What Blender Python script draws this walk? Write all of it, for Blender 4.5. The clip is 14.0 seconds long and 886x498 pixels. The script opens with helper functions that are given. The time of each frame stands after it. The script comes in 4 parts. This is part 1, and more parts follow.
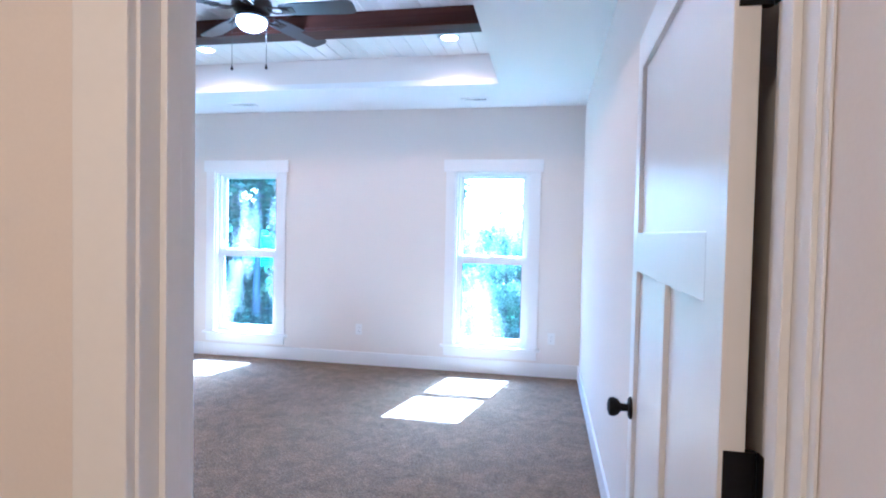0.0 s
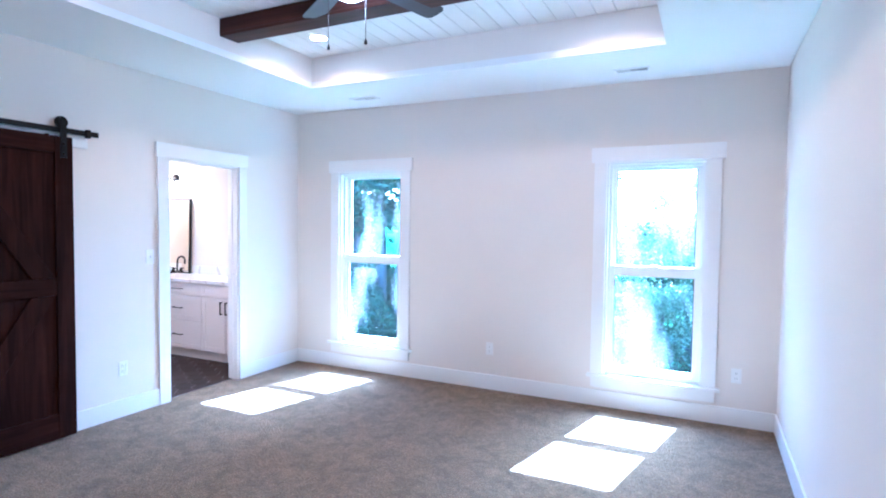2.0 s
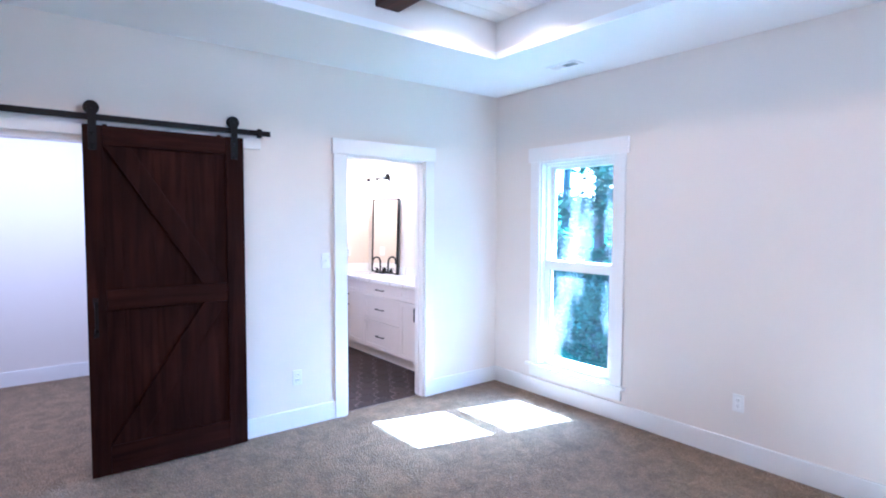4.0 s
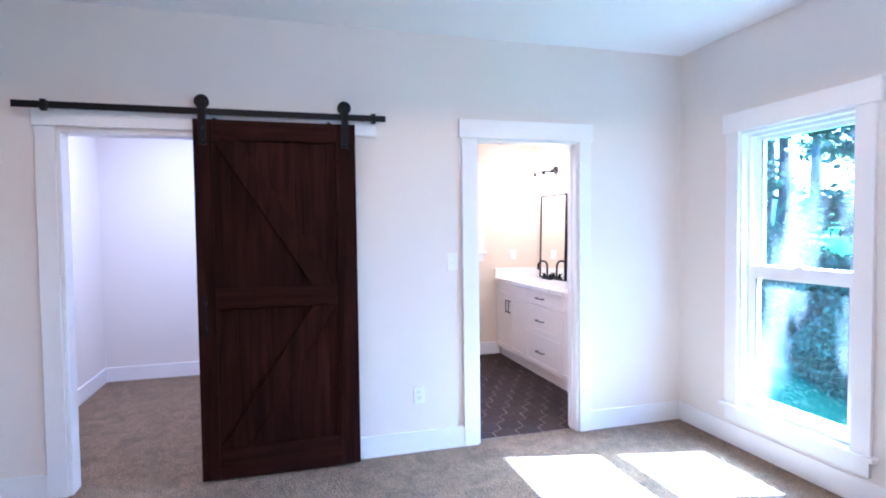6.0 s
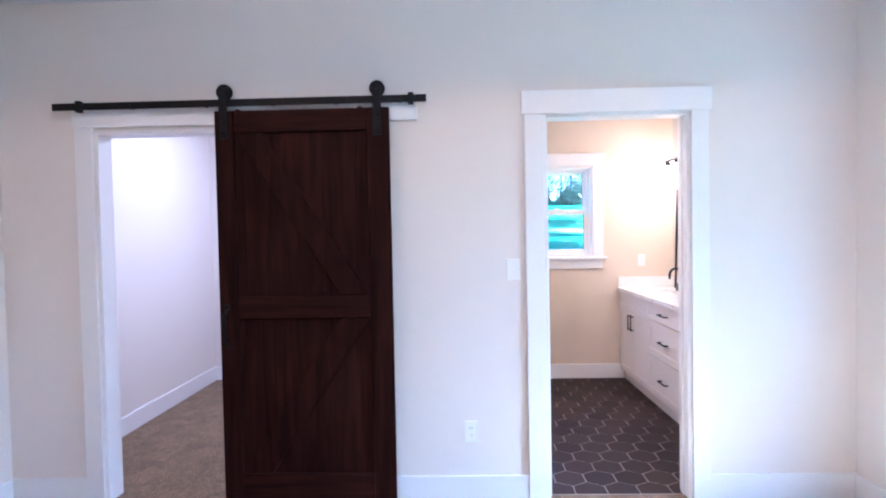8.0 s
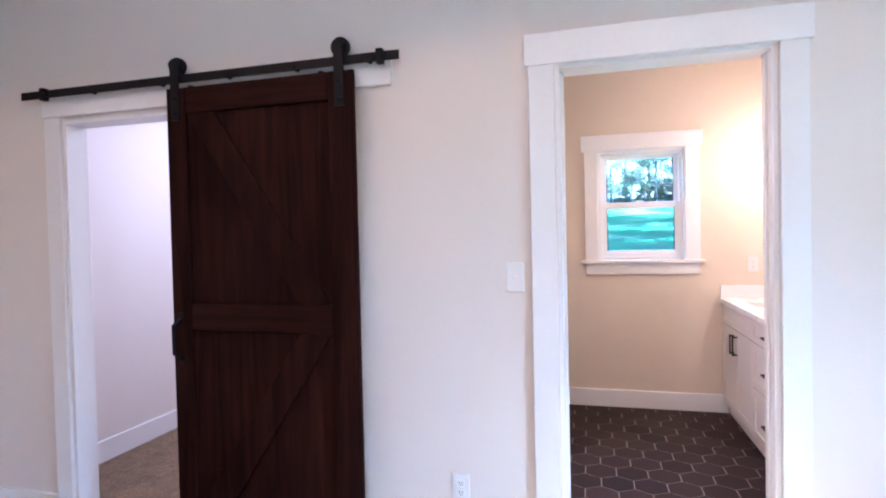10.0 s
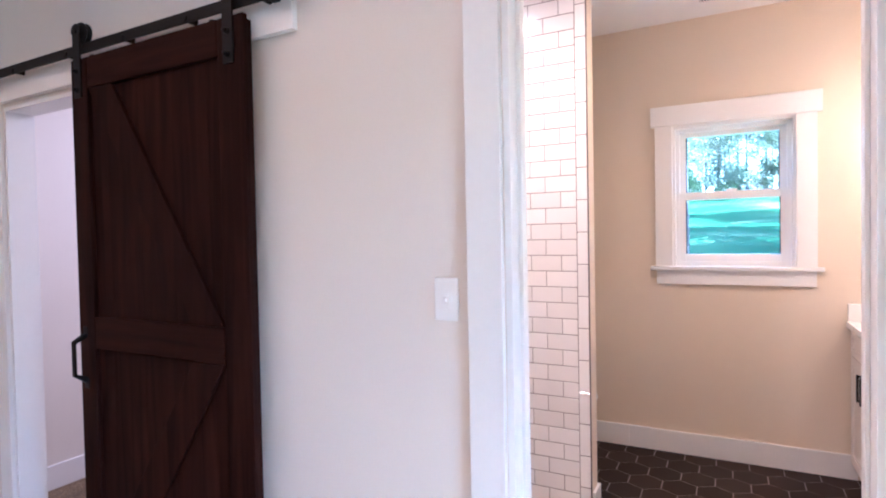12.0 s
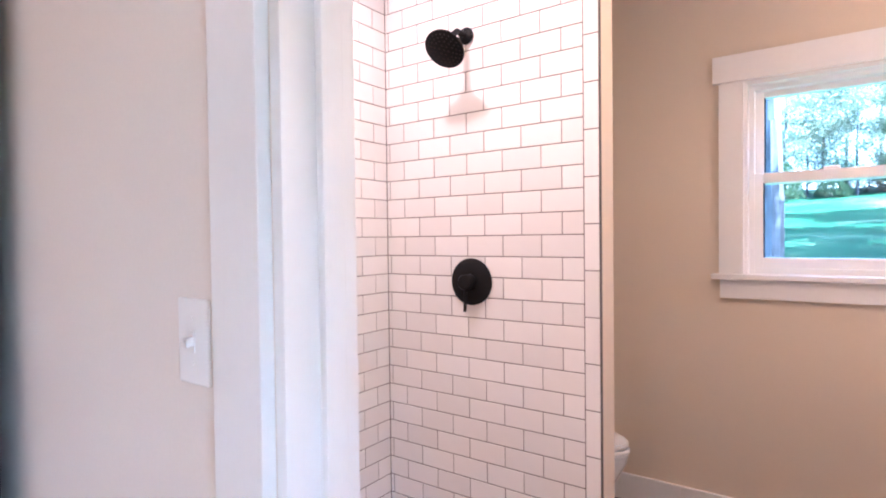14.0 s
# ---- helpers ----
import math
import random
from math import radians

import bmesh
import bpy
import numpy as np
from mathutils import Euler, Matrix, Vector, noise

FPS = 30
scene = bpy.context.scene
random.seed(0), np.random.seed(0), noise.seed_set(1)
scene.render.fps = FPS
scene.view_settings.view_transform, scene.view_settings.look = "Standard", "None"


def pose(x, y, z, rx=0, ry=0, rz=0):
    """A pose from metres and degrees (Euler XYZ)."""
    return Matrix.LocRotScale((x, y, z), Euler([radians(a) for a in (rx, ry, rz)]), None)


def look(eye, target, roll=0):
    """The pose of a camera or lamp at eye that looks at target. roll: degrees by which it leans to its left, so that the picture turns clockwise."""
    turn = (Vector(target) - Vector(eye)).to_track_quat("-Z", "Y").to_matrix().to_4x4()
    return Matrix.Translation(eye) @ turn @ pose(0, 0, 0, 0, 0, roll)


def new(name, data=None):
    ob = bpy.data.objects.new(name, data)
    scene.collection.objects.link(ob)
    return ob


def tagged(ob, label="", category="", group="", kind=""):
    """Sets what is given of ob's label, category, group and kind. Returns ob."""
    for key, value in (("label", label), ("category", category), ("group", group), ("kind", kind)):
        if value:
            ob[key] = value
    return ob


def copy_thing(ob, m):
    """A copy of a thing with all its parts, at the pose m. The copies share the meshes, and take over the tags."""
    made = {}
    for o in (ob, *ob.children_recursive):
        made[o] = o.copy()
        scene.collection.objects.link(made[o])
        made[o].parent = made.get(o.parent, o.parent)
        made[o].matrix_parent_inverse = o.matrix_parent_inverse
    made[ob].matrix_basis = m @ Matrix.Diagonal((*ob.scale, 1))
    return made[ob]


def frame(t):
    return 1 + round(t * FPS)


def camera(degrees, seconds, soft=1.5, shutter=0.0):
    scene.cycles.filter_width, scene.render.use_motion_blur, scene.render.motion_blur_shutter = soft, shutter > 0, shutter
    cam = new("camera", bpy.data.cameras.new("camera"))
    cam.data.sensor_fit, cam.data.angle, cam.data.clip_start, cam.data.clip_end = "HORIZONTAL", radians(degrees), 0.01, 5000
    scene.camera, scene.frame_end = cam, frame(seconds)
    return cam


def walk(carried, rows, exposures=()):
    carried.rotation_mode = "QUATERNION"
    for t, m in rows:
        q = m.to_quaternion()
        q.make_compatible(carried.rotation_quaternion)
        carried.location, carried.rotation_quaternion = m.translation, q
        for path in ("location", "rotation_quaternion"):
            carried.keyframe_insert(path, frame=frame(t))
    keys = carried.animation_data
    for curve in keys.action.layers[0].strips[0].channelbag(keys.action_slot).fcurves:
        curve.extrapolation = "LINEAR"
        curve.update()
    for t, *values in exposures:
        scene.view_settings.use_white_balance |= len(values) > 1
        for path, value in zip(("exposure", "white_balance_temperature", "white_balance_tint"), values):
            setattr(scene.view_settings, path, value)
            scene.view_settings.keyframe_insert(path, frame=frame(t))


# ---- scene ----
cam = camera(78.1, 14.0, 2.0)
PATH = [
    (0, (0.564, 0.527, 1.455), (0.191, 2.49, 1.393), 1.2),
    (0.5, (0.55, 0.72, 1.48), (0.11, 2.672, 1.412), 1.2),
    (1, (0.546, 0.927, 1.52), (0.008, 2.851, 1.445), 1.0),
    (1.5, (0.491, 1.157, 1.54), (-0.203, 3.031, 1.456), 0.9),
    (2, (0.404, 1.369, 1.534), (-0.468, 3.167, 1.449), 0.7),
    (2.5, (0.335, 1.622, 1.526), (-0.703, 3.33, 1.441), 0.6),
    (3, (0.297, 1.91, 1.556), (-0.915, 3.498, 1.454), 0.4),
    (3.5, (0.237, 2.211, 1.572), (-1.176, 3.622, 1.466), 0.3),
    (6, (-0.233, 3.286, 1.477), (-2.155, 3.836, 1.401), -0.7),
    (6.5, (-0.362, 3.488, 1.452), (-2.326, 3.856, 1.392), -0.9),
    (7, (-0.49, 3.694, 1.458), (-2.477, 3.908, 1.395), -1.0),
    (7.5, (-0.627, 3.889, 1.457), (-2.624, 3.973, 1.396), -1.0),
    (8, (-0.78, 4.055, 1.45), (-2.779, 3.998, 1.396), -1.1),
    (10.5, (-1.753, 4.746, 1.411), (-3.652, 4.12, 1.372), -1.3),
    (11, (-1.979, 4.841, 1.409), (-3.839, 4.106, 1.372), -1.3),
    (11.5, (-2.204, 4.925, 1.415), (-4.027, 4.104, 1.371), -1.2),
    (12, (-2.412, 5.016, 1.421), (-4.185, 4.091, 1.374), -1.1),
    (12.5, (-2.619, 5.066, 1.423), (-4.332, 4.035, 1.374), -1.2),
    (13, (-2.862, 5.059, 1.404), (-4.532, 3.959, 1.354), -0.9),
    (13.5, (-3.101, 5.052, 1.407), (-4.737, 3.903, 1.356), -0.8),
    (14, (-3.312, 5.045, 1.387), (-4.938, 3.881, 1.346), -0.7),
]
walk(cam, [(t, look(eye, target, roll)) for t, eye, target, roll in PATH],
     [(0, 5.42, 3610, 2), (3.5, 5.42, 3680, 3), (6, 5.37, 3810, 5), (7.5, 5.32, 3920, 6), (11, 5.08, 4350, 11), (12.5, 5.05, 4410, 12), (14, 4.93, 4550, 14)])

# ---- world, sun, exposure ----
SUN_WAY = Vector((-0.19, -0.835, -1.0)).normalized()
sun_data = bpy.data.lights.new("sun", "SUN")
sun_data.energy, sun_data.angle, sun_data.color = 3.1, radians(0.55), (1.0, 0.97, 0.93)
sun = new("sun", sun_data)
sun.matrix_world = look((0, 20, 20), Vector((0, 20, 20)) + SUN_WAY)

world = bpy.data.worlds.new("sky")
scene.world = world
world.use_nodes = True
wn = world.node_tree.nodes
sky = wn.new("ShaderNodeTexSky")
sky.sky_type, sky.sun_disc, sky.dust_density = "NISHITA", False, 3.0
sky.sun_elevation, sky.sun_rotation = radians(50.3), radians(12.3)
world.node_tree.links.new(sky.outputs[0], wn["Background"].inputs[0])
wn["Background"].inputs[1].default_value = 0.108


def lamp(kind, place, watts, colour, size=0.05, way=None, spot=100, blend=0.8):
    data = bpy.data.lights.new("lamp", kind)
    data.energy, data.color = watts, colour
    if kind == "AREA":
        data.shape, data.size = "DISK", size
    else:
        data.shadow_soft_size = size
    if kind == "SPOT":
        data.spot_size, data.spot_blend = radians(spot), blend
    ob = new("lamp", data)
    ob.matrix_world = look(place, Vector(place) + Vector(way or (0, 0.0001, -1)))
    return ob


CANS = [(-2.395, 4.855), (-0.238, 4.835), (-2.395, 2.85), (-0.238, 2.85)]
for cx, cy in CANS:
    lamp("SPOT", (cx, cy, 2.985), 1.3, (1.0, 0.44, 0.18), 0.05, spot=154, blend=0.42)
lamp("POINT", (-1.37, 3.84, 2.73), 0.9, (1.0, 0.8, 0.65), 0.09)
for bx in (-5.9, -5.69, -5.48):
    lamp("POINT", (bx, 6.0, 1.985), 0.33, (1.0, 0.55, 0.27), 0.03)
lamp("SPOT", (-4.45, 3.92, 2.72), 2.9, (1.0, 0.58, 0.38), 0.05, spot=165)
# Assumed bathroom lamp, unseen; placed to fill the lower tile and even the wall.
lamp("SPOT", (-4.7, 4.9, 2.72), 2.6, (1.0, 0.55, 0.27), 0.08, spot=165)
lamp("AREA", (-5.15, 2.6, 2.7), 1.15, (1.0, 0.76, 0.72), 0.35)
lamp("AREA", (0.1, -0.3, 2.7), 0.9, (1.0, 0.53, 0.22), 0.3)


# ---- materials ----
def material(name):
    m = bpy.data.materials.new(name)
    m.use_nodes = True
    return m, m.node_tree.nodes, m.node_tree.links, m.node_tree.nodes["Principled BSDF"]


def surface(name, colour, rough=0.5, metal=0.0, spread=0.06, big=1.2, fine=80.0, bump=0.08, stretch=(1, 1, 1), piece=0.0, detail=4.0, coat=0.0, depth=0.002, spec=0.5):
    """A paint, metal, tile or board: colour varied by broad and fine noise, fine relief; piece varies it from object to object."""
    m, n, l, b = material(name)
    co = n.new("ShaderNodeTexCoord")
    mp = n.new("ShaderNodeMapping")
    mp.inputs["Scale"].default_value = stretch
    l.new(co.outputs["Object"], mp.inputs[0])
    n1, n2 = n.new("ShaderNodeTexNoise"), n.new("ShaderNodeTexNoise")
    n1.inputs["Scale"].default_value, n2.inputs["Scale"].default_value = big, fine
    n1.inputs["Detail"].default_value = n2.inputs["Detail"].default_value = detail
    l.new(mp.outputs[0], n1.inputs[0]), l.new(mp.outputs[0], n2.inputs[0])
    add = n.new("ShaderNodeMath")
    add.operation = "ADD"
    l.new(n1.outputs[0], add.inputs[0]), l.new(n2.outputs[0], add.inputs[1])
    last = add
    if piece:
        info, mul = n.new("ShaderNodeObjectInfo"), n.new("ShaderNodeMath")
        mul.operation, mul.inputs[1].default_value, mul.inputs[2].default_value = "MULTIPLY_ADD", piece / max(spread, 0.001), -0.5 * piece / max(spread, 0.001)
        l.new(info.outputs["Random"], mul.inputs[0])
        last = n.new("ShaderNodeMath")
        l.new(add.outputs[0], last.inputs[0]), l.new(mul.outputs[0], last.inputs[1])
    rng = n.new("ShaderNodeMapRange")
    rng.clamp = False
    rng.inputs[1].default_value, rng.inputs[2].default_value = 0.5, 1.5
    rng.inputs[3].default_value, rng.inputs[4].default_value = 1 - spread, 1 + spread
    l.new(last.outputs[0], rng.inputs[0])
    mix = n.new("ShaderNodeVectorMath")
    mix.operation = "SCALE"
    mix.inputs[0].default_value = colour
    l.new(rng.outputs[0], mix.inputs["Scale"])
    l.new(mix.outputs[0], b.inputs["Base Color"])
    rr = n.new("ShaderNodeMapRange")
    rr.inputs[3].default_value, rr.inputs[4].default_value = max(rough - 0.07, 0.02), min(rough + 0.07, 1)
    l.new(n1.outputs[0], rr.inputs[0])
    l.new(rr.outputs[0], b.inputs["Roughness"])
    b.inputs["Metallic"].default_value = metal
    b.inputs["Coat Weight"].default_value = coat
    b.inputs["Specular IOR Level"].default_value = spec
    bp = n.new("ShaderNodeBump")
    bp.inputs["Strength"].default_value, bp.inputs["Distance"].default_value = bump, depth
    l.new(n2.outputs[0], bp.inputs["Height"])
    l.new(bp.outputs[0], b.inputs["Normal"])
    return m


def carpet_material():
    """Cut pile: tufts of mixed beige and brown, brushed patches, deep relief."""
    m, n, l, b = material("carpet")
    co = n.new("ShaderNodeTexCoord")
    tuft, patch, flock = n.new("ShaderNodeTexNoise"), n.new("ShaderNodeTexNoise"), n.new("ShaderNodeTexVoronoi")
    tuft.inputs["Scale"].default_value, tuft.inputs["Detail"].default_value = 150, 5
    patch.inputs["Scale"].default_value, patch.inputs["Detail"].default_value, patch.inputs["Distortion"].default_value = 7.5, 8, 1.1
    flock.inputs["Scale"].default_value = 85
    for t in (tuft, patch, flock):
        l.new(co.outputs["Object"], t.inputs[0])
    r1 = n.new("ShaderNodeValToRGB")
    r1.color_ramp.elements[0].position, r1.color_ramp.elements[0].color = 0.38, (0.085, 0.056, 0.031, 1)
    r1.color_ramp.elements[1].position, r1.color_ramp.elements[1].color = 0.64, (0.345, 0.247, 0.151, 1)
    l.new(tuft.outputs[0], r1.inputs[0])
    clump = n.new("ShaderNodeTexNoise")
    clump.inputs["Scale"].default_value, clump.inputs["Detail"].default_value, clump.inputs["Roughness"].default_value = 38, 4, 0.7
    l.new(co.outputs["Object"], clump.inputs[0])
    both = n.new("ShaderNodeMath")
    both.operation, both.inputs[1].default_value = "MULTIPLY_ADD", 1.25
    l.new(clump.outputs[0], both.inputs[0]), l.new(patch.outputs[0], both.inputs[2])
    r2 = n.new("ShaderNodeMapRange")
    r2.inputs[1].default_value, r2.inputs[2].default_value, r2.inputs[3].default_value, r2.inputs[4].default_value = 0.87, 1.38, 0.70, 1.30
    l.new(both.outputs[0], r2.inputs[0])
    sc = n.new("ShaderNodeVectorMath")
    sc.operation = "SCALE"
    l.new(r1.outputs[0], sc.inputs[0]), l.new(r2.outputs[0], sc.inputs["Scale"])
    l.new(sc.outputs[0], b.inputs["Base Color"])
    b.inputs["Roughness"].default_value, b.inputs["Specular IOR Level"].default_value = 1.0, 0.1
    b.inputs["Sheen Weight"].default_value = 0.1
    mixh = n.new("ShaderNodeMath")
    mixh.operation = "ADD"
    l.new(tuft.outputs[0], mixh.inputs[0]), l.new(flock.outputs["Distance"], mixh.inputs[1])
    bp = n.new("ShaderNodeBump")
    bp.inputs["Strength"].default_value, bp.inputs["Distance"].default_value = 0.7, 0.012
    l.new(mixh.outputs[0], bp.inputs["Height"]), l.new(bp.outputs[0], b.inputs["Normal"])
    return m


def wood_material(name, dark, light, rough=0.45, along="z", scale=1.0, spec=0.14):
    """Stained timber: long streaks along the grain, varied from board to board."""
    m, n, l, b = material(name)
    co, mp, info = n.new("ShaderNodeTexCoord"), n.new("ShaderNodeMapping"), n.new("ShaderNodeObjectInfo")
    mp.inputs["Scale"].default_value = {"x": (0.5, 8, 8), "y": (8, 0.5, 8), "z": (8, 8, 0.5)}[along]
    off = n.new("ShaderNodeCombineXYZ")
    mu = n.new("ShaderNodeMath")
    mu.operation, mu.inputs[1].default_value = "MULTIPLY", 7.0
    l.new(info.outputs["Random"], mu.inputs[0])
    for i in range(3):
        l.new(mu.outputs[0], off.inputs[i])
    l.new(off.outputs[0], mp.inputs["Location"])
    l.new(co.outputs["Object"], mp.inputs[0])
    grain, blot = n.new("ShaderNodeTexNoise"), n.new("ShaderNodeTexNoise")
    grain.inputs["Scale"].default_value, grain.inputs["Detail"].default_value, grain.inputs["Distortion"].default_value = 3.0 * scale, 8, 0.8
    blot.inputs["Scale"].default_value, blot.inputs["Detail"].default_value = 2.2, 3
    l.new(mp.outputs[0], grain.inputs[0]), l.new(co.outputs["Object"], blot.inputs[0])
    ramp = n.new("ShaderNodeValToRGB")
    ramp.color_ramp.elements[0].position, ramp.color_ramp.elements[0].color = 0.32, (*dark, 1)
    ramp.color_ramp.elements[1].position, ramp.color_ramp.elements[1].color = 0.75, (*light, 1)
    l.new(grain.outputs[0], ramp.inputs[0])
    rng = n.new("ShaderNodeMapRange")
    rng.inputs[1].default_value, rng.inputs[2].default_value, rng.inputs[3].default_value, rng.inputs[4].default_value = 0.3, 0.7, 0.75, 1.3
    l.new(blot.outputs[0], rng.inputs[0])
    sc = n.new("ShaderNodeVectorMath")
    sc.operation = "SCALE"
    l.new(ramp.outputs[0], sc.inputs[0]), l.new(rng.outputs[0], sc.inputs["Scale"])
    l.new(sc.outputs[0], b.inputs["Base Color"])
    b.inputs["Roughness"].default_value, b.inputs["Specular IOR Level"].default_value = rough, spec
    bp = n.new("ShaderNodeBump")
    bp.inputs["Strength"].default_value, bp.inputs["Distance"].default_value = 0.25, 0.002
    l.new(grain.outputs[0], bp.inputs["Height"]), l.new(bp.outputs[0], b.inputs["Normal"])
    return m


def quartz_material():
    m, n, l, b = material("veined_quartz")
    co, nz, wave = n.new("ShaderNodeTexCoord"), n.new("ShaderNodeTexNoise"), n.new("ShaderNodeTexWave")
    nz.inputs["Scale"].default_value = 2.0
    wave.inputs["Scale"].default_value, wave.inputs["Distortion"].default_value, wave.inputs["Detail"].default_value = 1.1, 9.0, 4
    l.new(co.outputs["Object"], wave.inputs[0])
    ramp = n.new("ShaderNodeValToRGB")
    ramp.color_ramp.elements[0].position, ramp.color_ramp.elements[0].color = 0.0, (0.62, 0.58, 0.55, 1)
    ramp.color_ramp.elements[1].position, ramp.color_ramp.elements[1].color = 0.035, (0.82, 0.81, 0.79, 1)
    l.new(wave.outputs[0], ramp.inputs[0])
    l.new(ramp.outputs[0], b.inputs["Base Color"])
    b.inputs["Roughness"].default_value = 0.18
    return m


def glass_material(name, dust):
    m, n, l, b = material(name)
    clear, gloss, mix, fres = n.new("ShaderNodeBsdfTransparent"), n.new("ShaderNodeBsdfGlossy"), n.new("ShaderNodeMixShader"), n.new("ShaderNodeMapRange")
    gloss.inputs["Roughness"].default_value = 0.01
    rim, power = n.new("ShaderNodeLayerWeight"), n.new("ShaderNodeMath")
    power.operation, power.inputs[1].default_value = "POWER", 4.0
    l.new(rim.outputs["Facing"], power.inputs[0]), l.new(power.outputs[0], fres.inputs[0])
    fres.inputs[3].default_value, fres.inputs[4].default_value = 0.03, 0.7
    clear.inputs[0].default_value = (0.93, 0.97, 0.96, 1)
    film, dusty, dirt, amount, co = n.new("ShaderNodeBsdfTranslucent"), n.new("ShaderNodeMixShader"), n.new("ShaderNodeTexNoise"), n.new("ShaderNodeMapRange"), n.new("ShaderNodeTexCoord")
    dirt.inputs["Scale"].default_value, dirt.inputs["Detail"].default_value = 1.6, 4
    amount.inputs[1].default_value, amount.inputs[2].default_value, amount.inputs[3].default_value, amount.inputs[4].default_value = 0.47, 0.72, 0.001, dust
    film.inputs[0].default_value = (0.9, 0.9, 0.9, 1)
    smear, info, shift = n.new("ShaderNodeMapping"), n.new("ShaderNodeObjectInfo"), n.new("ShaderNodeVectorMath")
    smear.inputs["Scale"].default_value = (2.0, 1.0, 0.7)
    l.new(co.outputs["Object"], shift.inputs[0]), l.new(info.outputs["Location"], shift.inputs[1]), l.new(shift.outputs[0], smear.inputs[0])
    l.new(smear.outputs[0], dirt.inputs[0]), l.new(dirt.outputs[0], amount.inputs[0]), l.new(amount.outputs[0], dusty.inputs[0])
    l.new(clear.outputs[0], dusty.inputs[1]), l.new(film.outputs[0], dusty.inputs[2])
    l.new(fres.outputs[0], mix.inputs[0]), l.new(dusty.outputs[0], mix.inputs[1]), l.new(gloss.outputs[0], mix.inputs[2])
    l.new(mix.outputs[0], n["Material Output"].inputs[0])
    return m


def glow_material(name, colour, strength):
    m, n, l, b = material(name)
    b.inputs["Base Color"].default_value = (0.8, 0.8, 0.8, 1)
    b.inputs["Emission Color"].default_value, b.inputs["Emission Strength"].default_value = (*colour, 1), strength
    return m


def leaf_material(name, colour):
    m, n, l, b = material(name)
    geo, rng, sc = n.new("ShaderNodeNewGeometry"), n.new("ShaderNodeMapRange"), n.new("ShaderNodeVectorMath")
    rng.inputs[3].default_value, rng.inputs[4].default_value = 0.55, 1.6
    l.new(geo.outputs["Random Per Island"], rng.inputs[0])
    sc.operation, sc.inputs[0].default_value = "SCALE", colour
    l.new(rng.outputs[0], sc.inputs["Scale"])
    l.new(sc.outputs[0], b.inputs["Base Color"])
    b.inputs["Roughness"].default_value = 0.55
    tr, mix = n.new("ShaderNodeBsdfTranslucent"), n.new("ShaderNodeMixShader")
    l.new(sc.outputs[0], tr.inputs[0])
    mix.inputs[0].default_value = 0.4
    l.new(b.outputs[0], mix.inputs[1]), l.new(tr.outputs[0], mix.inputs[2])
    l.new(mix.outputs[0], n["Material Output"].inputs[0])
    return m


def lawn_material():
    m, n, l, b = material("lawn")
    co = n.new("ShaderNodeTexCoord")
    a, c = n.new("ShaderNodeTexNoise"), n.new("ShaderNodeTexNoise")
    a.inputs["Scale"].default_value, a.inputs["Detail"].default_value = 0.35, 6
    c.inputs["Scale"].default_value, c.inputs["Detail"].default_value = 14, 6
    l.new(co.outputs["Object"], a.inputs[0]), l.new(co.outputs["Object"], c.inputs[0])
    # Stretched noise paints streaks of sunlight into the grass colour.
    sun_streak, lie = n.new("ShaderNodeTexNoise"), n.new("ShaderNodeMapping")
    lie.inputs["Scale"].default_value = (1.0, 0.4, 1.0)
    sun_streak.inputs["Scale"].default_value, sun_streak.inputs["Detail"].default_value = 0.8, 5
    l.new(co.outputs["Object"], lie.inputs[0]), l.new(lie.outputs[0], sun_streak.inputs[0])
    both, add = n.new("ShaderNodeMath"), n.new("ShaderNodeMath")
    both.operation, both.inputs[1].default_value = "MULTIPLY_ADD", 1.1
    l.new(sun_streak.outputs[0], both.inputs[0]), l.new(a.outputs[0], both.inputs[2])
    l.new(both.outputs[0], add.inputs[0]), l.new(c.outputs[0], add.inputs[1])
    # The pale top of the ramp is the painted sun, the rest plain grass.
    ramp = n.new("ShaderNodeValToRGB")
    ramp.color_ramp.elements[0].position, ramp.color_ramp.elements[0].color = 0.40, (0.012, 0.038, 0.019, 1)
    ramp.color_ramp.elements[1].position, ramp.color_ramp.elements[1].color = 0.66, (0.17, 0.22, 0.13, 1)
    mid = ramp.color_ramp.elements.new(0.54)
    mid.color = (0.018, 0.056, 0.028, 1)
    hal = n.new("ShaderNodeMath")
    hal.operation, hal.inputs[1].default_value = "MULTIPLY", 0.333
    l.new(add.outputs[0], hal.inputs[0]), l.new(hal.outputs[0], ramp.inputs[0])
    l.new(ramp.outputs[0], b.inputs["Base Color"])
    b.inputs["Roughness"].default_value, b.inputs["Specular IOR Level"].default_value = 1.0, 0.03
    bp = n.new("ShaderNodeBump")
    bp.inputs["Distance"].default_value = 0.05
    l.new(c.outputs[0], bp.inputs["Height"]), l.new(bp.outputs[0], b.inputs["Normal"])
    return m


BATHPAINT = surface("bathroom_paint", (0.70, 0.60, 0.475), 0.75, spread=0.025, big=0.9, fine=140, bump=0.12)
PAINT = surface("wall_paint", (0.745, 0.69, 0.63), 0.75, spread=0.025, big=0.9, fine=140, bump=0.12)
CEIL = surface("ceiling_paint", (0.80, 0.795, 0.785), 0.85, spread=0.02, big=0.8, fine=160, bump=0.15)
TRIM = surface("trim_paint", (0.80, 0.79, 0.775), 0.35, spread=0.02, big=2, fine=60, bump=0.05)
DOORWHITE = surface("door_paint", (0.78, 0.77, 0.755), 0.36, spread=0.02, big=2, fine=90, bump=0.08, stretch=(1, 1, 0.2))
